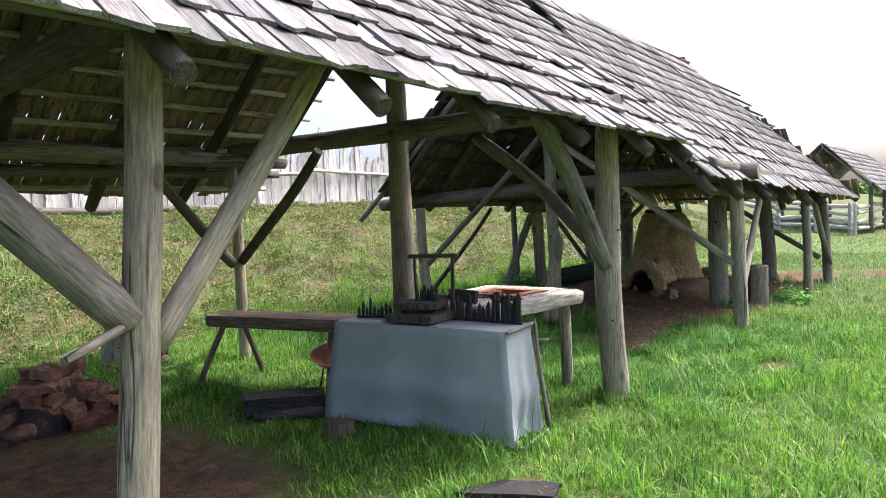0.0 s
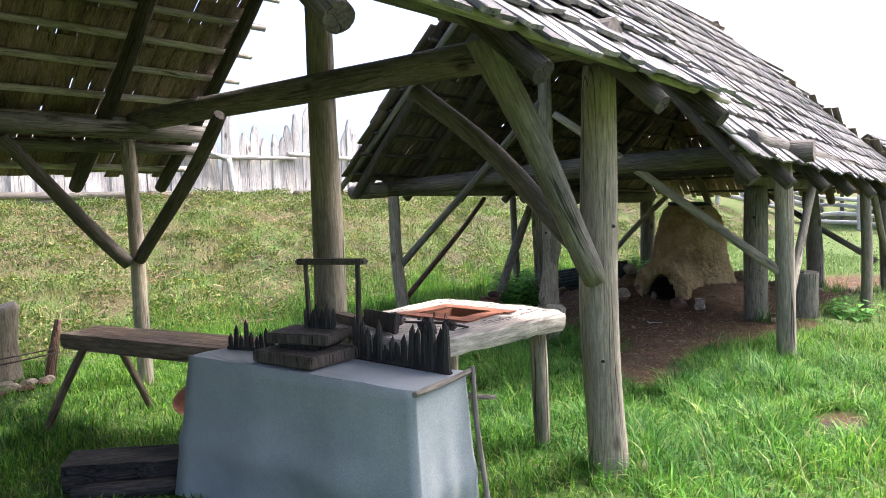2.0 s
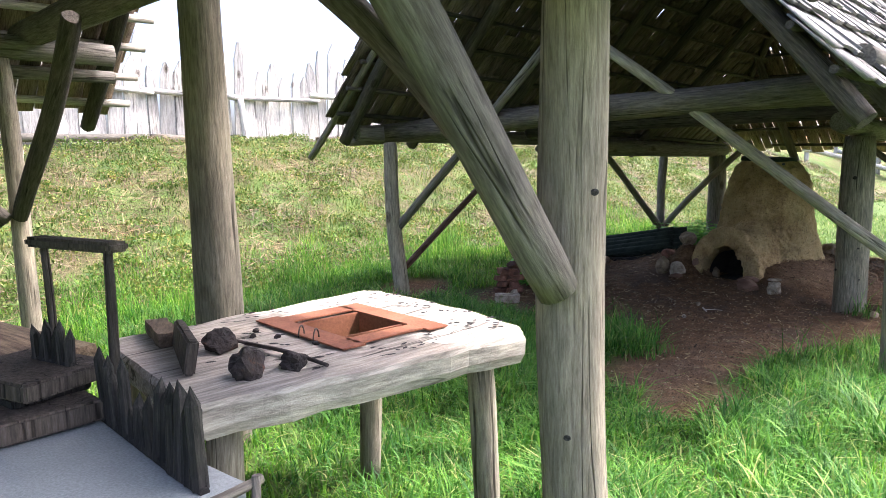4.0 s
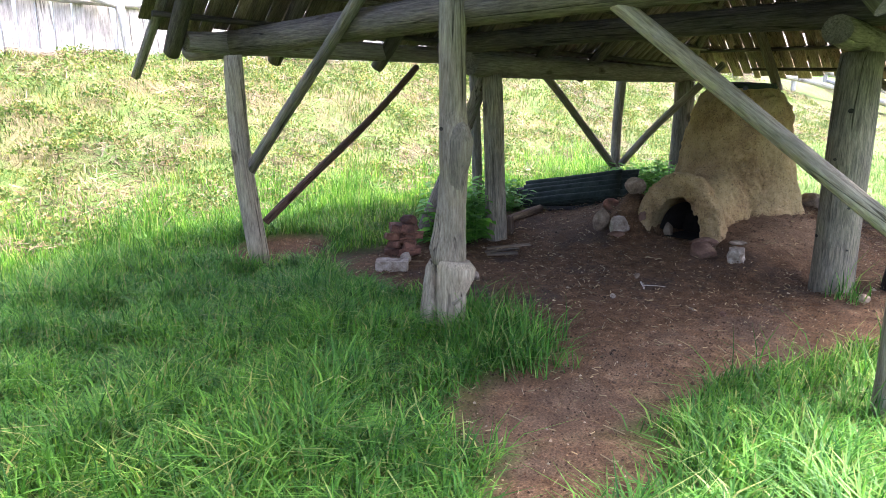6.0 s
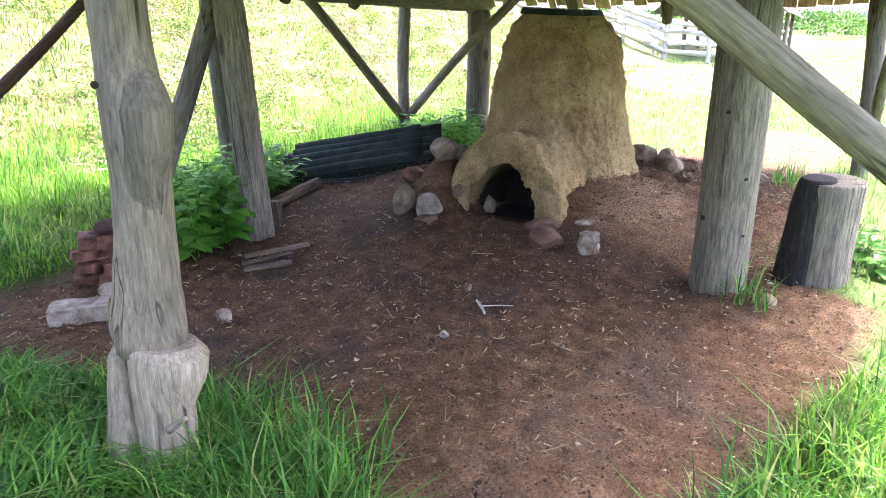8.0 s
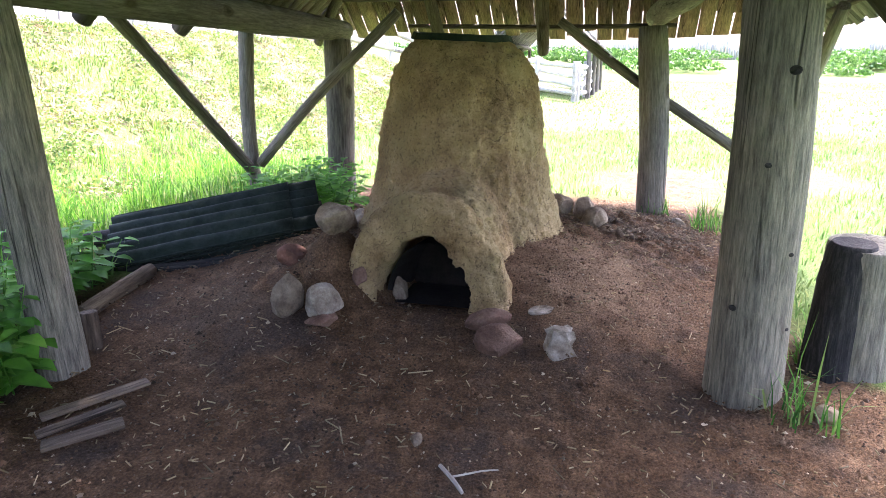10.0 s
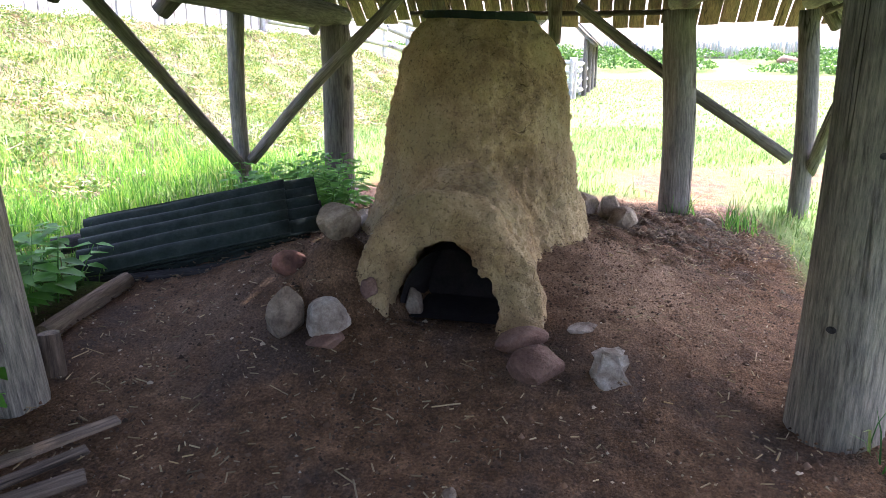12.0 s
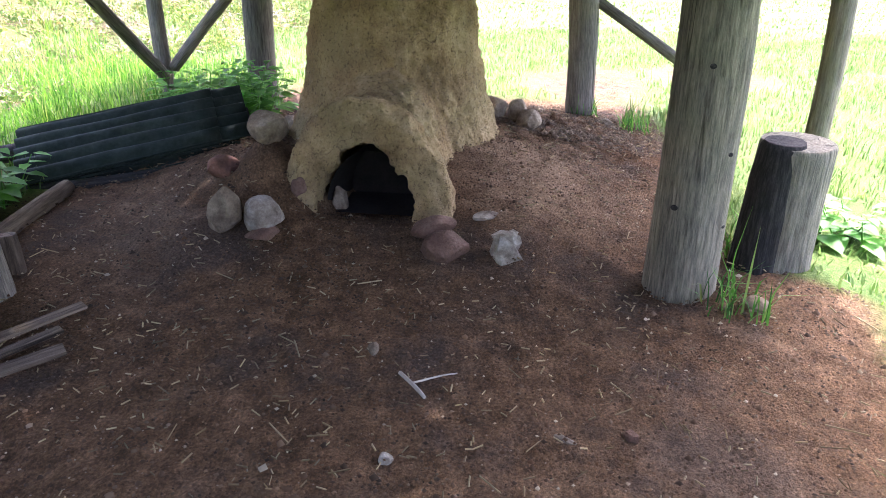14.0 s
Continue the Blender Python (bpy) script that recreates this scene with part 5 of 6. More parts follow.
for k, (x, y, s, mt) in enumerate(((2.36, 4.46, 0.24, M_STONE_W), (2.53, 4.50, 0.20, M_STONE_W), (2.19, 4.45, 0.22, M_STONE_W), (2.46, 4.34, 0.16, M_BRICK), (2.62, 4.42, 0.15, M_STONE_R), (2.68, 4.55, 0.19, M_STONE_W), (2.05, 4.42, 0.17, M_STONE_W), (2.28, 4.33, 0.14, M_STONE_R), (1.62, 2.62, 0.07, M_BRICK), (1.5, 2.3, 0.05, M_STONE_W))):
    lump("field_stone", x, y, gz(x, y) - 0.01, (s, s * 0.75, s * 0.55), mt, "rough stone lying in the grass", "stone", "loose stones", 30 + k, 50 * k)

# heap of broken bricks
heap = thing("brick_heap", (1.1, 3.1, 0), "heap of broken burnt bricks on bare earth", "brick heap")
BR = [mesh_of("brick", box_bm(0.24, 0.12, 0.075, 0.0, 0.03, s, 3), M_BRICK) for s in range(5)]
CL = [mesh_of("rubble", stone_bm(0.17, 0.14, 0.10, s, 0.45, 2), M_BRICK) for s in range(4)]
rng = random.Random(9)
rows = ((0.0, 13, 0.62), (0.09, 10, 0.46), (0.18, 8, 0.36), (0.27, 6, 0.26), (0.35, 3, 0.16))
for z, n, r in rows:
    for k in range(n):
        a = 6.28 * k / n + rng.uniform(-0.3, 0.3)
        rr = r * rng.uniform(0.55, 1.0)
        me = rng.choice(BR) if rng.random() < 0.65 else rng.choice(CL)
        part(me.name.split(".")[0], me, None, heap, "", pose(1.08 + rr * math.cos(a), 3.12 + 0.75 * rr * math.sin(a), gz(1.08, 3.1) + z + (0.05 if me in CL else 0.0), rng.uniform(-12, 12), rng.uniform(-12, 12), rng.uniform(0, 180)))
log("sooty_core", (1.08, 3.12, -0.05), (1.08, 3.12, 0.34), 0.42, 0.16, M_SLAG, heap, 0.0, rough=0.3)

black = part("scorched_board", in_frame(slab_bm([(1.80, -0.36), (2.05, -0.80), (2.22, -0.74), (2.08, -0.47)], 0.02, 0.045, 0.008, 31, 4), grain_to((2, -0.5, 0), (1, -0.1, 0))), W_CHAR, None, "", grain_to((2, -0.5, 0), (1, -0.1, 0)))
tagged(black, "scorched black board lying flat in the grass", "board")
lump("field_stone", 4.06, -0.27, -0.02, (0.24, 0.17, 0.12), M_STONE, "mossy stone at the foot of a post", "stone", "", 77, 20)

# ---- things round the kiln ----
butt = thing("chopping_block", (9.40, 0.42, 0), "charred grey chopping block standing upright in the grass", "stump")
part("trunk", worn_post_bm([(9.26, 0.45, -0.06, 0.155), (9.262, 0.45, 0.15, 0.15), (9.262, 0.445, 0.40, 0.145), (9.262, 0.44, 0.545, 0.143), (9.262, 0.44, 0.565, 0.138)], 9, 0.008, 0.05), W_GREEN, butt)
part("charred_side", worn_post_bm([(9.205, 0.535, -0.05, 0.105), (9.21, 0.53, 0.2, 0.10), (9.215, 0.52, 0.42, 0.094), (9.222, 0.505, 0.555, 0.085), (9.225, 0.50, 0.575, 0.075)], 10, 0.004, 0.12), W_CHAR, butt, "charred black side")

STONES = (
    ("tan upright stone", 9.06, 2.78, 0.03, (0.20, 0.18, 0.31), M_STONE, 10, 0.15),
    ("pale grey angular stone", 9.09, 2.615, 0.09, (0.18, 0.22, 0.20), M_STONE_W, 35, 0.3),
    ("flat brown stone", 9.03, 2.60, 0.02, (0.18, 0.18, 0.07), M_STONE_R, 0, 0.25),
    ("reddish block", 9.40, 2.92, 0.10, (0.14, 0.18, 0.15), M_BRICK, 20, 0.2),
    ("rounded clay-coloured stone", 9.44, 2.70, -0.04, (0.20, 0.22, 0.20), M_STONE, 60, 0.3),
    ("small angular stone", 9.30, 2.52, 0.14, (0.10, 0.09, 0.12), M_STONE_R, 35, 0.3),
    ("rounded reddish stone", 9.03, 1.80, -0.10, (0.19, 0.26, 0.15), M_STONE_R, 10, 0.2),
    ("half-buried reddish stone", 9.18, 1.88, -0.07, (0.11, 0.26, 0.12), M_STONE_R, 30, 0.2),
    ("rounded grey boulder", 10.30, 3.03, 0.22, (0.25, 0.22, 0.22), M_STONE, 40, 0.2),
    ("weathered block", 10.50, 2.98, 0.14, (0.26, 0.20, 0.14), M_STONE_W, 10, 0.3),
    ("grey rounded boulder", 10.93, 1.54, 0.0, (0.24, 0.22, 0.18), M_STONE, 5, 0.15),
    ("grey rounded boulder", 11.08, 1.61, 0.02, (0.24, 0.22, 0.22), M_STONE, 50, 0.15),
    ("grey boulder", 11.05, 1.80, 0.04, (0.28, 0.24, 0.22), M_STONE, 70, 0.2),
    ("soot-stained stone inside the mouth", 9.52, 2.40, 0.10, (0.12, 0.10, 0.18), M_STONE, 20, 0.25),
    ("thin flat stone", 9.30, 1.66, 0.12, (0.16, 0.08, 0.05), M_STONE_W, 130, 0.3),
    ("small pale stone", 7.53, 2.78, 0.0, (0.14, 0.09, 0.08), M_STONE_W, 60, 0.35),
    ("pebble", 8.38, 1.96, 0.0, (0.06, 0.05, 0.05), M_STONE, 0, 0.3),
    ("pebble", 8.06, 1.14, 0.0, (0.07, 0.05, 0.04), M_STONE_R, 30, 0.3),
    ("pebble", 7.86, 1.80, 0.0, (0.055, 0.05, 0.035), M_STONE_W, 50, 0.3),
    ("wood chip", 8.03, 1.33, 0.0, (0.09, 0.03, 0.02), M_STONE_W, 60, 0.3),
    ("stone", 8.82, 0.62, 0.0, (0.12, 0.09, 0.07), M_STONE, 20, 0.25),
    ("stone", 11.75, 0.95, 0.05, (0.22, 0.12, 0.08), M_STONE_W, 20, 0.25),
)
for k, (lab, x, y, z, s, mt, rz, rough) in enumerate(STONES):
    nm = "pebble" if max(s) < 0.1 else "stone"
    where = "on trodden earth" if max(s) < 0.15 else "by the clay kiln"
    lump(nm, x, y, gz(x, y) - 0.015, s, mt, f"{lab} lying {where}", nm, "stones by the kiln", 50 + k, rz, 0, 0.0, rough)

wedge = box_bm(0.09, 0.115, 0.10, 0.0, 0.03, 6, 2)
for v in wedge.verts:
    k = 1 - 3.2 * max(0.0, v.co.z - 0.02)
    v.co.x, v.co.y = v.co.x * k + 0.2 * v.co.z, v.co.y * k
tagged(part("stone", wedge, M_STONE_W, None, "", pose(9.04, 1.55, gz(9.04, 1.55) - 0.02, 0, 0, 25)), "angular pinkish quartz stone lying by the clay kiln", "stone", "stones by the kiln")

# stack of black corrugated sheets
stack = thing("corrugated_sheets", (10.0, 3.8, 0.2), "leaning stack of black corrugated roofing sheets", "roofing sheets")
dirn = Vector((0.37, -0.83, 0.14)).normalized()
side = Vector((-0.30, -0.34, -0.19)).normalized()
side = (side - side.dot(dirn) * dirn).normalized()
upv = dirn.cross(side)
upv = upv if upv.z > 0 else -upv
rng = random.Random(17)
for k in range(7):
    bm = bmesh.new()
    L, Wd, nseg = 0.94 + 0.04 * ((k * 7) % 4), 0.46, 48
    rows_ = []
    for i in range(9):
        u = i / 8
        row = []
        for j in range(nseg + 1):
            w = j / nseg
            z = 0.016 * math.sin(w * 2 * math.pi * 5.5 + 0.5 * k) + 0.012 * noise.noise(Vector((u * 3, w * 3, k * 2.0)))
            row.append(bm.verts.new(((u - 0.5) * L, (w - 0.5) * Wd, z - 0.02 * (2 * w - 1) ** 2)))
        rows_.append(row)
    for ra, rb in zip(rows_, rows_[1:]):
        for j in range(nseg):
            bm.faces.new((ra[j], rb[j], rb[j + 1], ra[j + 1])).smooth = True
    fr = Matrix((dirn, side if dirn.cross(side).z > 0 else -side, upv)).transposed().to_4x4()
    fr.translation = Vector((9.77, 3.60, 0.355)) - upv * 0.021 * (6 - k) + dirn * rng.uniform(-0.08, 0.08) + side * (rng.uniform(-0.02, 0.02) + 0.014 * (6 - k) - 0.03)
    sh_ = part("sheet", bm, M_TUBE, stack, "", fr @ Matrix.Rotation(rng.uniform(-0.04, 0.04), 4, "Z"))
    so = sh_.modifiers.new("thick", "SOLIDIFY")
    so.thickness = 0.010
log("under_pole", (9.55, 4.30, 0.24), (10.25, 3.15, 0.36), 0.05, 0.045, W_CHAR, stack, 0.01)
log("under_pole", (9.38, 4.05, 0.10), (9.80, 3.10, 0.19), 0.04, 0.035, W_CHAR, stack, 0.01)

curb = thing("log_curb", (8.9, 3.6, 0), "low rotting log edging the earth floor", "log")
log("log", (8.86, 3.72, 0.10), (9.42, 3.77, 0.15), 0.045, 0.04, W_BENCH, curb, 0.02)
log("peg", (8.69, 3.52, -0.05), (8.70, 3.53, 0.19), 0.042, 0.038, W_BENCH, curb, 0.0)
for k, (ax, ay, bx, by, w) in enumerate(((8.16, 3.28, 8.46, 3.06, 0.06), (8.06, 3.20, 8.30, 3.04, 0.05), (8.01, 3.13, 8.19, 2.95, 0.075))):
    p0, p1 = Vector((ax, ay, gz(ax, ay) + 0.008)), Vector((bx, by, gz(bx, by) + 0.012 + 0.004 * k))
    axis = (p1 - p0).normalized()
    across = Vector((0, 0, 1)).cross(axis)
    fr = Matrix((across, axis.cross(across), axis)).transposed().to_4x4()
    fr.translation = p0
    b = part("board", box_bm(w, 0.012, (p1 - p0).length, 0.002, 0.005, k), W_BENCH, None, "", fr)
    tagged(b, "thin broken board lying on bare earth", "board", "broken boards")
bricks = thing("brick_stack", (7.56, 3.66, 0), "small stack of broken red bricks", "brick stack")
rng = random.Random(3)
for k in range(13):
    lay, slot = k // 3, k % 3
    me = BR[rng.randrange(len(BR))] if lay < 4 and slot < 2 else rng.choice(CL)
    ox, oy = ((-0.05, 0.05), (0.05, -0.05), (0.0, 0.0))[slot] if lay < 4 else (0.01, -0.02)
    part(me.name.split(".")[0], me, None, bricks, "", pose(7.56 + ox + rng.uniform(-0.02, 0.02), 3.66 + oy + rng.uniform(-0.02, 0.02), gz(7.56, 3.66) - 0.01 + lay * 0.066 + (0.03 if me in CL else 0.0), rng.uniform(-5, 5), rng.uniform(-5, 5), -42 + 88 * (lay % 2) + rng.uniform(-14, 14)) @ Matrix.Scale(0.8, 4))
flat_stone = part("stone_slab", box_bm(0.24, 0.13, 0.075, 0.0, 0.012, 8, 3), M_STONE_W, None, "", pose(7.19, 3.32, gz(7.19, 3.32) - 0.01, 2, 0, -42))
tagged(flat_stone, "pale squared stone block lying on the earth", "stone")
tagged(part("stone_piece", stone_bm(0.09, 0.07, 0.08, 3, 0.3, 2), M_STONE_W, None, "", pose(7.40, 3.42, gz(7.4, 3.42) + 0.03)), "small pale stone beside a brick stack", "stone")
sticks = thing("broken_twig", (8.2, 1.75, 0), "two pale broken twigs on dark earth", "twig")
log("twig", (8.25, 1.84, 0.008), (8.13, 1.74, 0.008), 0.007, 0.006, W_TABLE, sticks, 0.004, seg=7)
log("twig", (8.20, 1.79, 0.008), (8.27, 1.66, 0.010), 0.0035, 0.0025, W_TABLE, sticks, 0.004, seg=7)

# ---- grass, weeds, straw ----
def blades(n, xs, ys, height, width, lean, rs, zfun=ground_z, thin=None):
    """Bent tapering blades: five points, three faces as triangles."""
    x, y = rs.uniform(*xs, n), rs.uniform(*ys, n)
    if thin is not None:
        keep = thin(x, y, rs)
        x, y = x[keep], y[keep]
        n = len(x)
    tuft = 0.36 + 1.1 * np.clip(0.42 + 0.5 * wavy(x, y, 1.9) + 0.42 * wavy(y, x, 4.3), 0, 1.25)
    h = height * rs.uniform(0.45, 1.25, n) * tuft
    a = rs.uniform(0, 2 * np.pi, n)
    ln = lean * rs.uniform(0.2, 1.3, n)
    d = np.stack([np.cos(a), np.sin(a)], -1)
    s = np.stack([-np.sin(a), np.cos(a)], -1)
    w = width * rs.uniform(0.6, 1.3, n)
    z = zfun(x, y) - 0.01
    v = np.zeros((n, 5, 3))
    for k, (f, side) in enumerate(((0, -1), (0, 1), (0.55, 1), (0.55, -1), (1.0, 0))):
        off = ln * h * f * f
        v[:, k, 0] = x + d[:, 0] * off + s[:, 0] * side * w * 0.5 * (1 - 0.35 * f)
        v[:, k, 1] = y + d[:, 1] * off + s[:, 1] * side * w * 0.5 * (1 - 0.35 * f)
        v[:, k, 2] = z + h * (f - 0.28 * ln * f * f)
    i = np.arange(n)[:, None] * 5
    f = np.concatenate([i + (0, 1, 2), i + (0, 2, 3), i + (3, 2, 4)], 1).reshape(-1, 3)
    return v.reshape(-1, 3), f


def no_dirt(x, y, rs):
    return dirt_at(x, y) < rs.uniform(0.05, 0.55, len(x))


def add_grass(name, label, n, xs, ys, height, width, lean, seed, material, thin=no_dirt, fade=1.0):
    def faded(x, y, rs):
        edge = np.minimum.reduce([x - xs[0], xs[1] - x, y - ys[0], ys[1] - y]) / fade
        return thin(x, y, rs) & (edge > rs.uniform(0, 1, len(x)))

    v, f = blades(n, xs, ys, height, width, lean, np.random.RandomState(seed), thin=faded)
    return tagged(from_np(name, v, f, material), label, "grass", kind="stuff")


add_grass("grass", "thick green grass between the sheds", 190000, (0.4, 9.2), (-3.4, 6.2), 0.105, 0.008, 1.0, 1, M_GRASS)
add_grass("grass", "long lush grass by the kiln shed, coloured darker for its shade", 80000, (3.6, 7.6), (-1.2, 5.0), 0.18, 0.0085, 1.3, 7, M_GRASS_SHADE)
add_grass("grass", "green meadow grass beside the sheds", 85000, (6.8, 20.0), (-5.0, 6.6), 0.11, 0.010, 0.7, 2, M_GRASS_D)
add_grass("grass", "green grass under the near shed", 40000, (-3.5, 2.4), (-4.0, 6.2), 0.10, 0.007, 0.7, 3, M_GRASS)
add_grass("grass", "short meadow grass in the distance", 110000, (13.0, 62.0), (-30.0, 8.0), 0.08, 0.03, 0.7, 4, M_GRASS_D, fade=7.0)
add_grass("tall_grass", "taller grass round the posts and along the bank's foot", 26000, (3.4, 13.6), (4.0, 6.4), 0.24, 0.007, 0.6, 5, M_GRASS)


def tufts(centres, n, spread, height, seed, material, name, label):
    rs = np.random.RandomState(seed)
    vs, fs, base = [], [], 0
    for cx, cy in centres:
        v, f = blades(n, (-1, 1), (-1, 1), height, 0.007, 0.9, rs, zfun=lambda x, y: 0 * x)
        r = v.reshape(-1, 5, 3)
        r[:, :, :2] += -r[:, :1, :2] * (1 - spread)
        v = r.reshape(-1, 3) + (cx, cy, gz(cx, cy))
        vs.append(v)
        fs.append(f + base)
        base += len(v)
    return tagged(from_np(name, np.concatenate(vs), np.concatenate(fs), material), label, "grass", kind="stuff")


tufts([(8.80, 0.72), (6.85, 1.95), (6.65, 1.85), (6.75, 1.7), (6.5, 1.6), (6.7, 1.5), (3.9, -0.05), (4.05, -0.1), (12.2, 1.1), (7.35, 0.0), (7.2, 0.1), (9.35, 0.55), (12.4, 0.3), (11.6, 0.75), (11.9, 0.7), (2.3, -0.2), (2.6, -0.3)], 55, 0.11, 0.25, 12, M_GRASS_SHADE, "grass_tufts", "long grass tufts round the feet of posts")

spots = np.random.RandomState(44)
clumps = [(x, y) for x, y in zip(spots.uniform(1.5, 9.5, 130), spots.uniform(-3.2, -0.3, 130)) if y < -0.45 or x > 4.5]
tufts(clumps, 42, 0.13, 0.19, 13, M_GRASS, "grass_tufts", "darker clumps of coarse grass in the meadow")
edge_tufts = [(6.85 + 0.1 * math.sin(3 * k), 1.6 + 0.08 * k) for k in range(7)] + [(6.6 + 0.12 * math.sin(5 * k), 1.35 + 0.06 * k) for k in range(8)] + [(7.1 + 0.2 * k, 0.55 - 0.09 * k) for k in range(6)]
tufts(edge_tufts, 60, 0.14, 0.24, 14, M_GRASS_SHADE, "grass_tufts", "long drooping grass along the edge of the earth floor")


def on_bank(x, y, rs):
    patch = wavy(x * 0.8, y * 1.3, 1.1) + 0.6 * wavy(y, x, 2.6)
    return (y > 5.0) & (rs.uniform(0, 1, len(x)) < np.clip(0.9 - 0.6 * patch, 0.25, 1.0))


def bank_cover():
    rs = np.random.RandomState(21)
    v, f = blades(120000, (-4, 26), (5.2, 10.0), 0.11, 0.012, 0.9, rs, thin=on_bank)
    tagged(from_np("bank_grass", v, f, M_WEED), "low weeds and grass on the sunny bank", "weeds", kind="stuff")
    # dry stalks, lying about
    n = 64000
    x, y = rs.uniform(-4, 26, n), rs.uniform(5.2, 9.9, n)
    k = (wavy(x * 1.1, y * 1.4, 0.9) + 0.5 * wavy(y, x, 2.2) + rs.uniform(-0.5, 0.5, n)) > 0.05
    x, y = x[k], y[k]
    n = len(x)
    a, l = rs.uniform(0, 2 * np.pi, n), rs.uniform(0.05, 0.19, n)
    p = np.stack([x, y, ground_z(x, y) + rs.uniform(0.02, 0.10, n)], -1)
    d = np.stack([np.cos(a) * l, np.sin(a) * l, np.zeros(n)], -1)
    q = p + d
    q[:, 2] = ground_z(q[:, 0], q[:, 1]) + rs.uniform(0.01, 0.12, n)
    s = np.stack([-np.sin(a), np.cos(a), 0.7 + 0 * a], -1) * 0.0036
    v = np.stack([p - s, p + s, q + s * 0.5, q - s * 0.5], 1).reshape(-1, 3)
    tagged(from_np("dry_stalks", v, np.arange(len(v)).reshape(-1, 4), M_STALK), "dry straw-coloured stalks lying on the bank", "stalks", kind="stuff")
    # leafy weeds
    n = 700
    cx, cy = rs.uniform(-4, 24, n), rs.uniform(5.3, 9.8, n)
    cs = np.stack([cx, cy, ground_z(cx, cy) + 0.02], -1)
    sz = np.stack([rs.uniform(0.12, 0.4, n), rs.uniform(0.12, 0.35, n), rs.uniform(0.06, 0.2, n)], -1)
    v, f = leaf_cloud(cs, sz, 90000, 0.019, rs)
    tagged(from_np("leafy_weeds", v, f, M_WEED), "patches of green leafy weeds on the bank", "weeds", kind="stuff")


bank_cover()


def nettle(x, y, h, stems, seed):
    """Nettles: thin stems with pairs of toothed pointed leaves."""
    rs = np.random.RandomState(seed)
    vs, fs = [], []
    st = bmesh.new()
    for _ in range(stems):
        bx, by = x + rs.uniform(-0.22, 0.22), y + rs.uniform(-0.22, 0.22)
        hh = h * rs.uniform(0.55, 1.1)
        tx_, ty_ = rs.uniform(-0.14, 0.14, 2)
        z0 = gz(bx, by)
        bmesh.ops.create_cone(st, cap_ends=False, segments=5, radius1=0.004, radius2=0.002, depth=hh, matrix=along((bx, by, z0), (bx + tx_, by + ty_, z0 + hh)) @ Matrix.Translation((0, 0, hh / 2)))
        for k in range(int(hh / 0.045)):
            f = (k + 1) / (hh / 0.045)
            for side in (0, math.pi):
                a = side + 1.57 * (k % 2) + rs.uniform(-0.4, 0.4)
                L = 0.125 * (1.15 - 0.6 * f) * rs.uniform(0.8, 1.3)
                c = np.array((bx + tx_ * f, by + ty_ * f, z0 + hh * f))
                d = np.array((math.cos(a), math.sin(a), 0.25))
                s = np.array((-math.sin(a), math.cos(a), 0))
                dr = np.array((0, 0, -0.5 * L))
                pts = [c + d * 0.1 * L, c + d * 0.4 * L + s * 0.36 * L + 0.1 * dr, c + d * 0.8 * L + s * 0.22 * L + 0.5 * dr, c + d * 1.15 * L + dr, c + d * 0.8 * L - s * 0.22 * L + 0.5 * dr, c + d * 0.4 * L - s * 0.36 * L + 0.1 * dr]
                b0 = len(vs) * 6
                vs.append(np.array(pts))
                fs += [(b0, b0 + 1, b0 + 2, b0 + 3), (b0, b0 + 3, b0 + 4, b0 + 5)]
    pl = thing("nettle_clump", (x, y, gz(x, y)), "clump of bright green nettles", "nettles", "nettle clumps")
    from_np("leaves", np.concatenate(vs), np.array(fs), M_NETTLE, pl, Matrix.Identity(4))
    tagged(part("stems", st, M_NETTLE, pl), kind="stuff")


nettle(8.22, 3.72, 0.46, 34, 1)
nettle(8.5, 4.05, 0.40, 16, 2)
nettle(9.15, 4.05, 0.35, 12, 3)
nettle(10.75, 3.75, 0.34, 20, 4)
nettle(11.05, 3.55, 0.40, 22, 5)
nettle(11.45, 3.7, 0.38, 16, 6)
nettle(9.75, 0.10, 0.22, 10, 8)


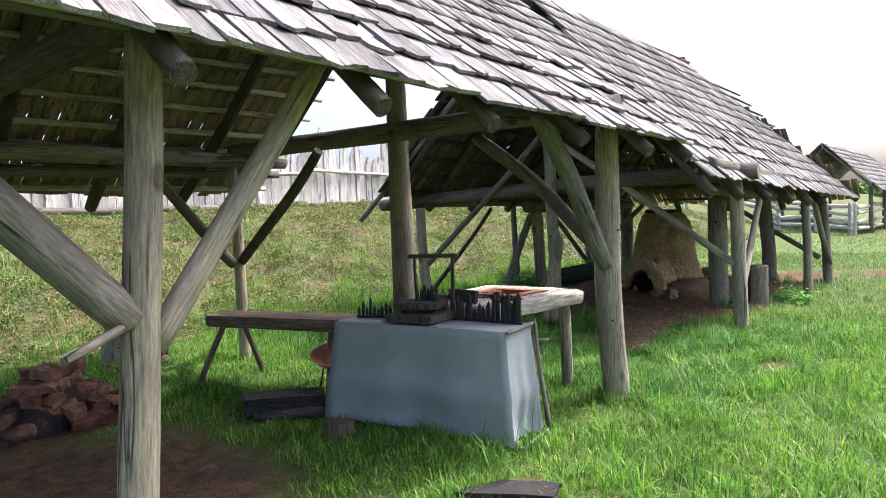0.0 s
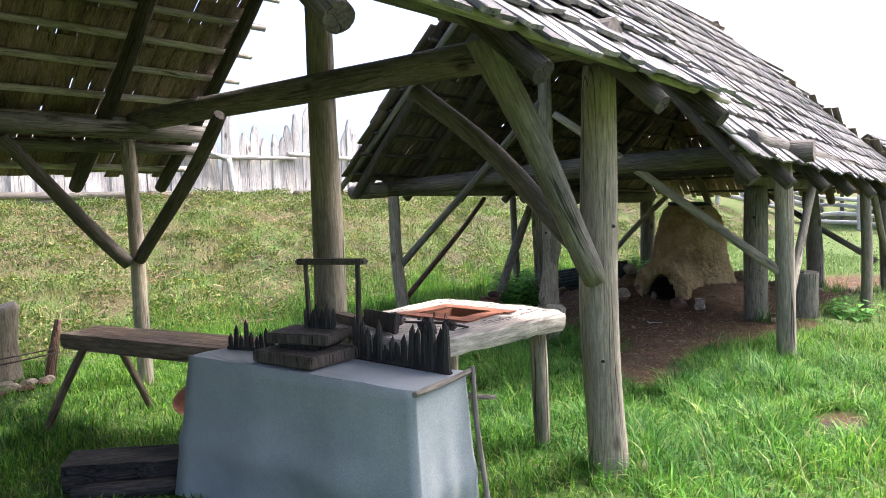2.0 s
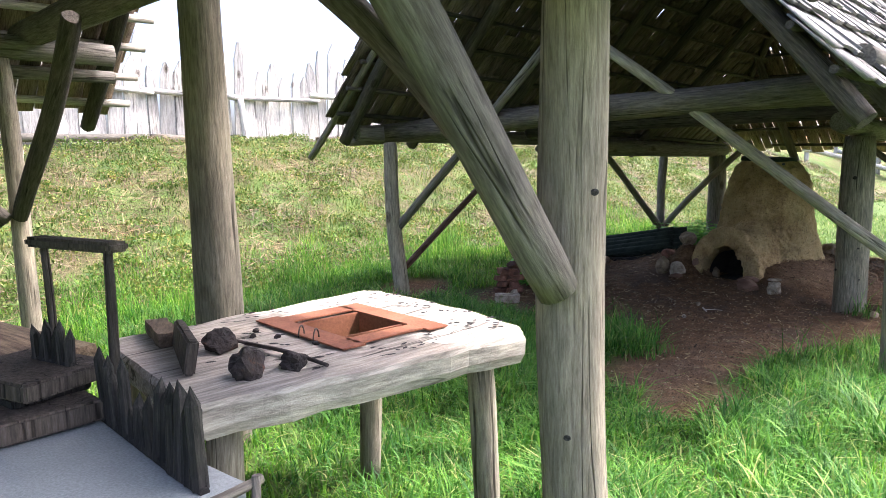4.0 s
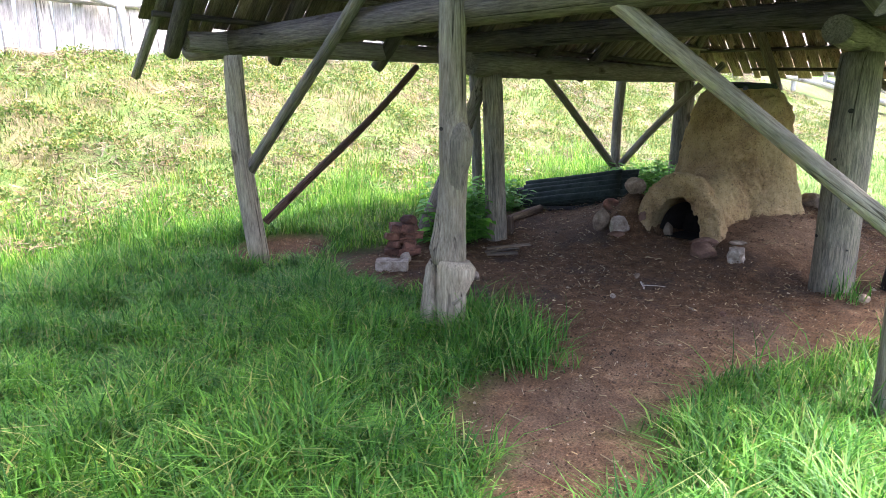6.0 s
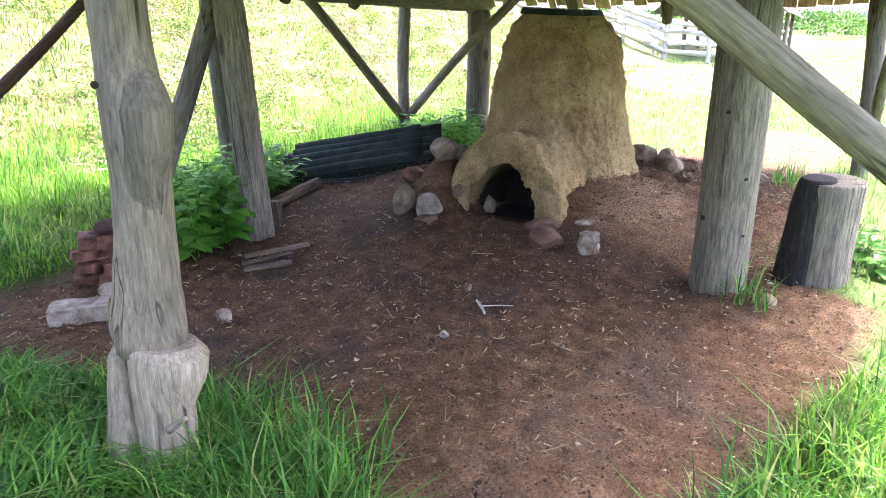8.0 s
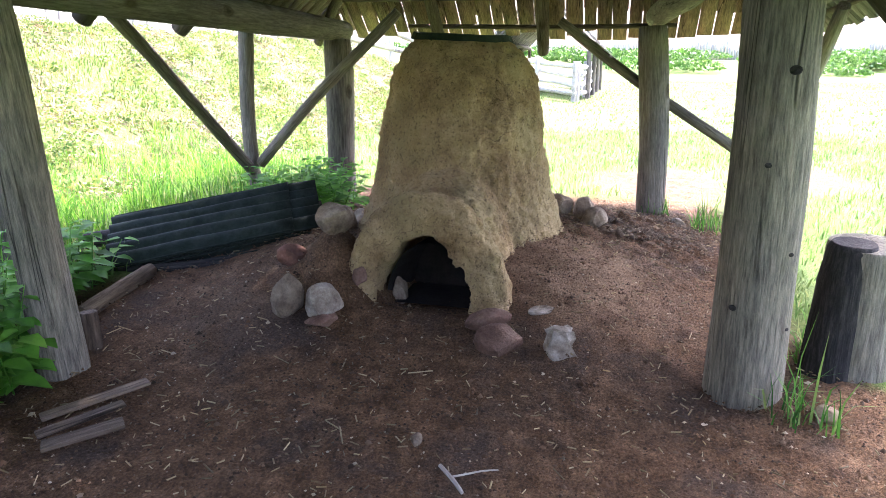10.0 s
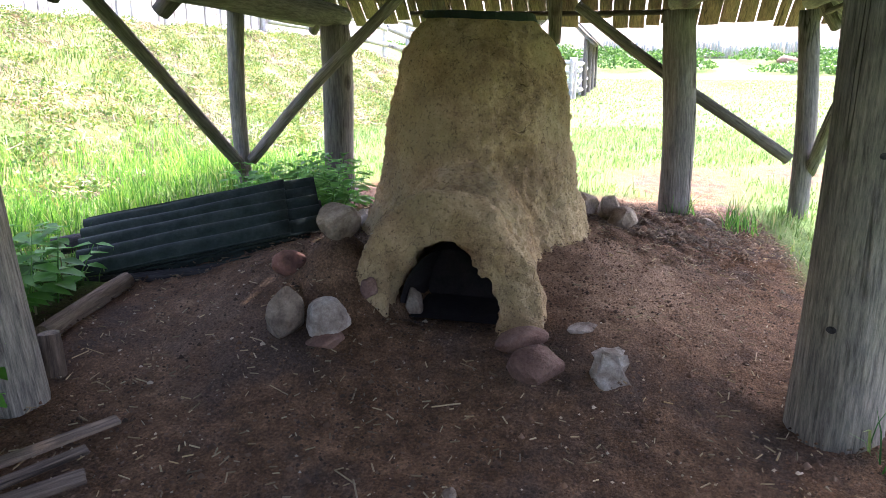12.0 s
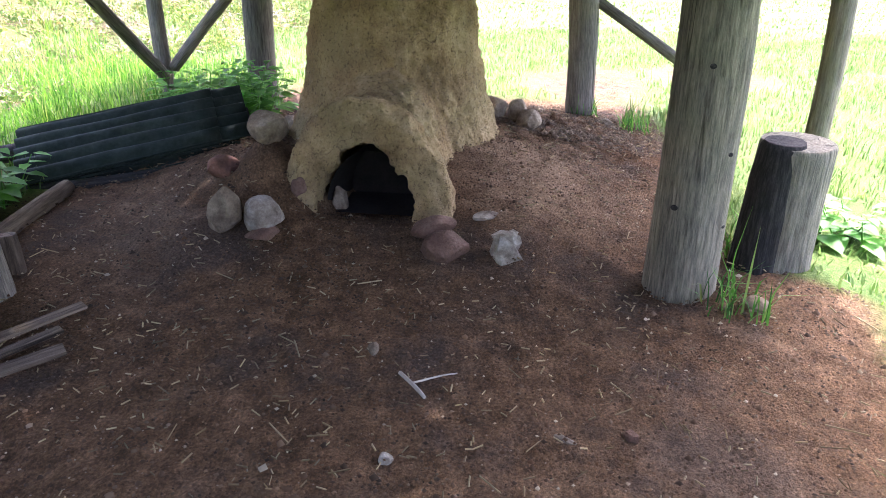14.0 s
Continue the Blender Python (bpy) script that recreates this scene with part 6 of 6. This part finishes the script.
def litter():
    """Straw, chips and crumbs trodden into the earth floor."""
    rs = np.random.RandomState(31)
    n = 4200
    x, y = rs.uniform(5.6, 12.2, n), rs.uniform(0.2, 4.3, n)
    k = dirt_at(x, y) > 0.5
    k &= ~((np.abs(x - 10.3) < 1.0) & (np.abs(y - 2.3) < 0.6))
    x, y = x[k], y[k]
    n = len(x)
    a = rs.uniform(0, 2 * np.pi, n)
    l = rs.uniform(0.008, 0.035, n) * np.where(rs.uniform(0, 1, n) > 0.95, 3.2, 1)
    w = rs.uniform(0.0012, 0.003, n)
    p = np.stack([x, y, ground_z(x, y) + 0.002], -1)
    d, s = np.stack([np.cos(a), np.sin(a), 0 * a], -1), np.stack([-np.sin(a), np.cos(a), 0 * a], -1)
    up = np.array((0, 0, 1.0))
    q = p + d * l[:, None] + up * rs.uniform(0.0, 0.012, n)[:, None]
    v = np.stack([p - s * w[:, None], p + s * w[:, None], p + up * 0.004, q - s * w[:, None], q + s * w[:, None], q + up * 0.004], 1).reshape(-1, 3)
    i = np.arange(n)[:, None] * 6
    f = np.concatenate([i + (0, 1, 4, 3), i + (1, 2, 5, 4), i + (2, 0, 3, 5)], 1).reshape(-1, 4)
    tagged(from_np("straw_litter", v, f, M_STRAW), "bits of straw trodden into dark earth", "straw", kind="stuff")
    n = 42000
    x, y = rs.uniform(5.6, 12.2, n), rs.uniform(0.2, 4.3, n)
    k = dirt_at(x, y) > 0.4
    x, y = x[k], y[k]
    n = len(x)
    r = rs.uniform(0.002, 0.008, n) * np.where(rs.uniform(0, 1, n) > 0.96, 2.0, 1)
    o = np.array([(1, 0, 0), (0, 1, 0), (-1, 0, 0), (0, -1, 0), (0, 0, 0.9)])
    v = np.stack([x, y, ground_z(x, y)], -1)[:, None] + o * r[:, None, None] * rs.uniform(0.6, 1.3, (n, 5, 3))
    i = np.arange(n)[:, None] * 5
    f = np.concatenate([i + (0, 1, 4), i + (1, 2, 4), i + (2, 3, 4), i + (3, 0, 4)], 1).reshape(-1, 3)
    tagged(from_np("earth_crumbs", v.reshape(-1, 3), f, M_CRUMB), "crumbs of earth and gravel on the floor", "gravel", kind="stuff")


litter()


def clods():
    """Loose lumpy soil heaped behind the kiln and by the posts."""
    rs = np.random.RandomState(52)
    n = 6000
    x, y = rs.normal(11.35, 0.5, n), rs.normal(1.35, 0.42, n)
    k = (x > 10.75) & (y > 0.55) & (np.hypot(x - 10.48, y - 2.315) > 0.72)
    x, y = x[k], y[k]
    n = len(x)
    r = rs.uniform(0.005, 0.014, n) * np.where(rs.uniform(0, 1, n) > 0.95, 2.0, 1)
    o = np.array([(1, 0, 0), (0.5, 0.87, 0.15), (-0.5, 0.87, 0), (-1, 0, 0.1), (-0.5, -0.87, 0), (0.5, -0.87, 0.12), (0.3, 0.1, 0.85), (-0.3, -0.15, 0.75)])
    v = np.stack([x, y, ground_z(x, y) - 0.004], -1)[:, None] + o * r[:, None, None] * rs.uniform(0.65, 1.3, (n, 8, 3))
    i = np.arange(n)[:, None] * 8
    tris = [(0, 1, 6), (1, 2, 6), (2, 7, 6), (2, 3, 7), (3, 4, 7), (4, 5, 7), (5, 6, 7), (5, 0, 6)]
    f = np.concatenate([i + t for t in tris], 1).reshape(-1, 3)
    tagged(from_np("earth_clods", v.reshape(-1, 3), f, M_CLOD), "loose clods of grey-brown soil behind the kiln", "soil", kind="stuff")


clods()
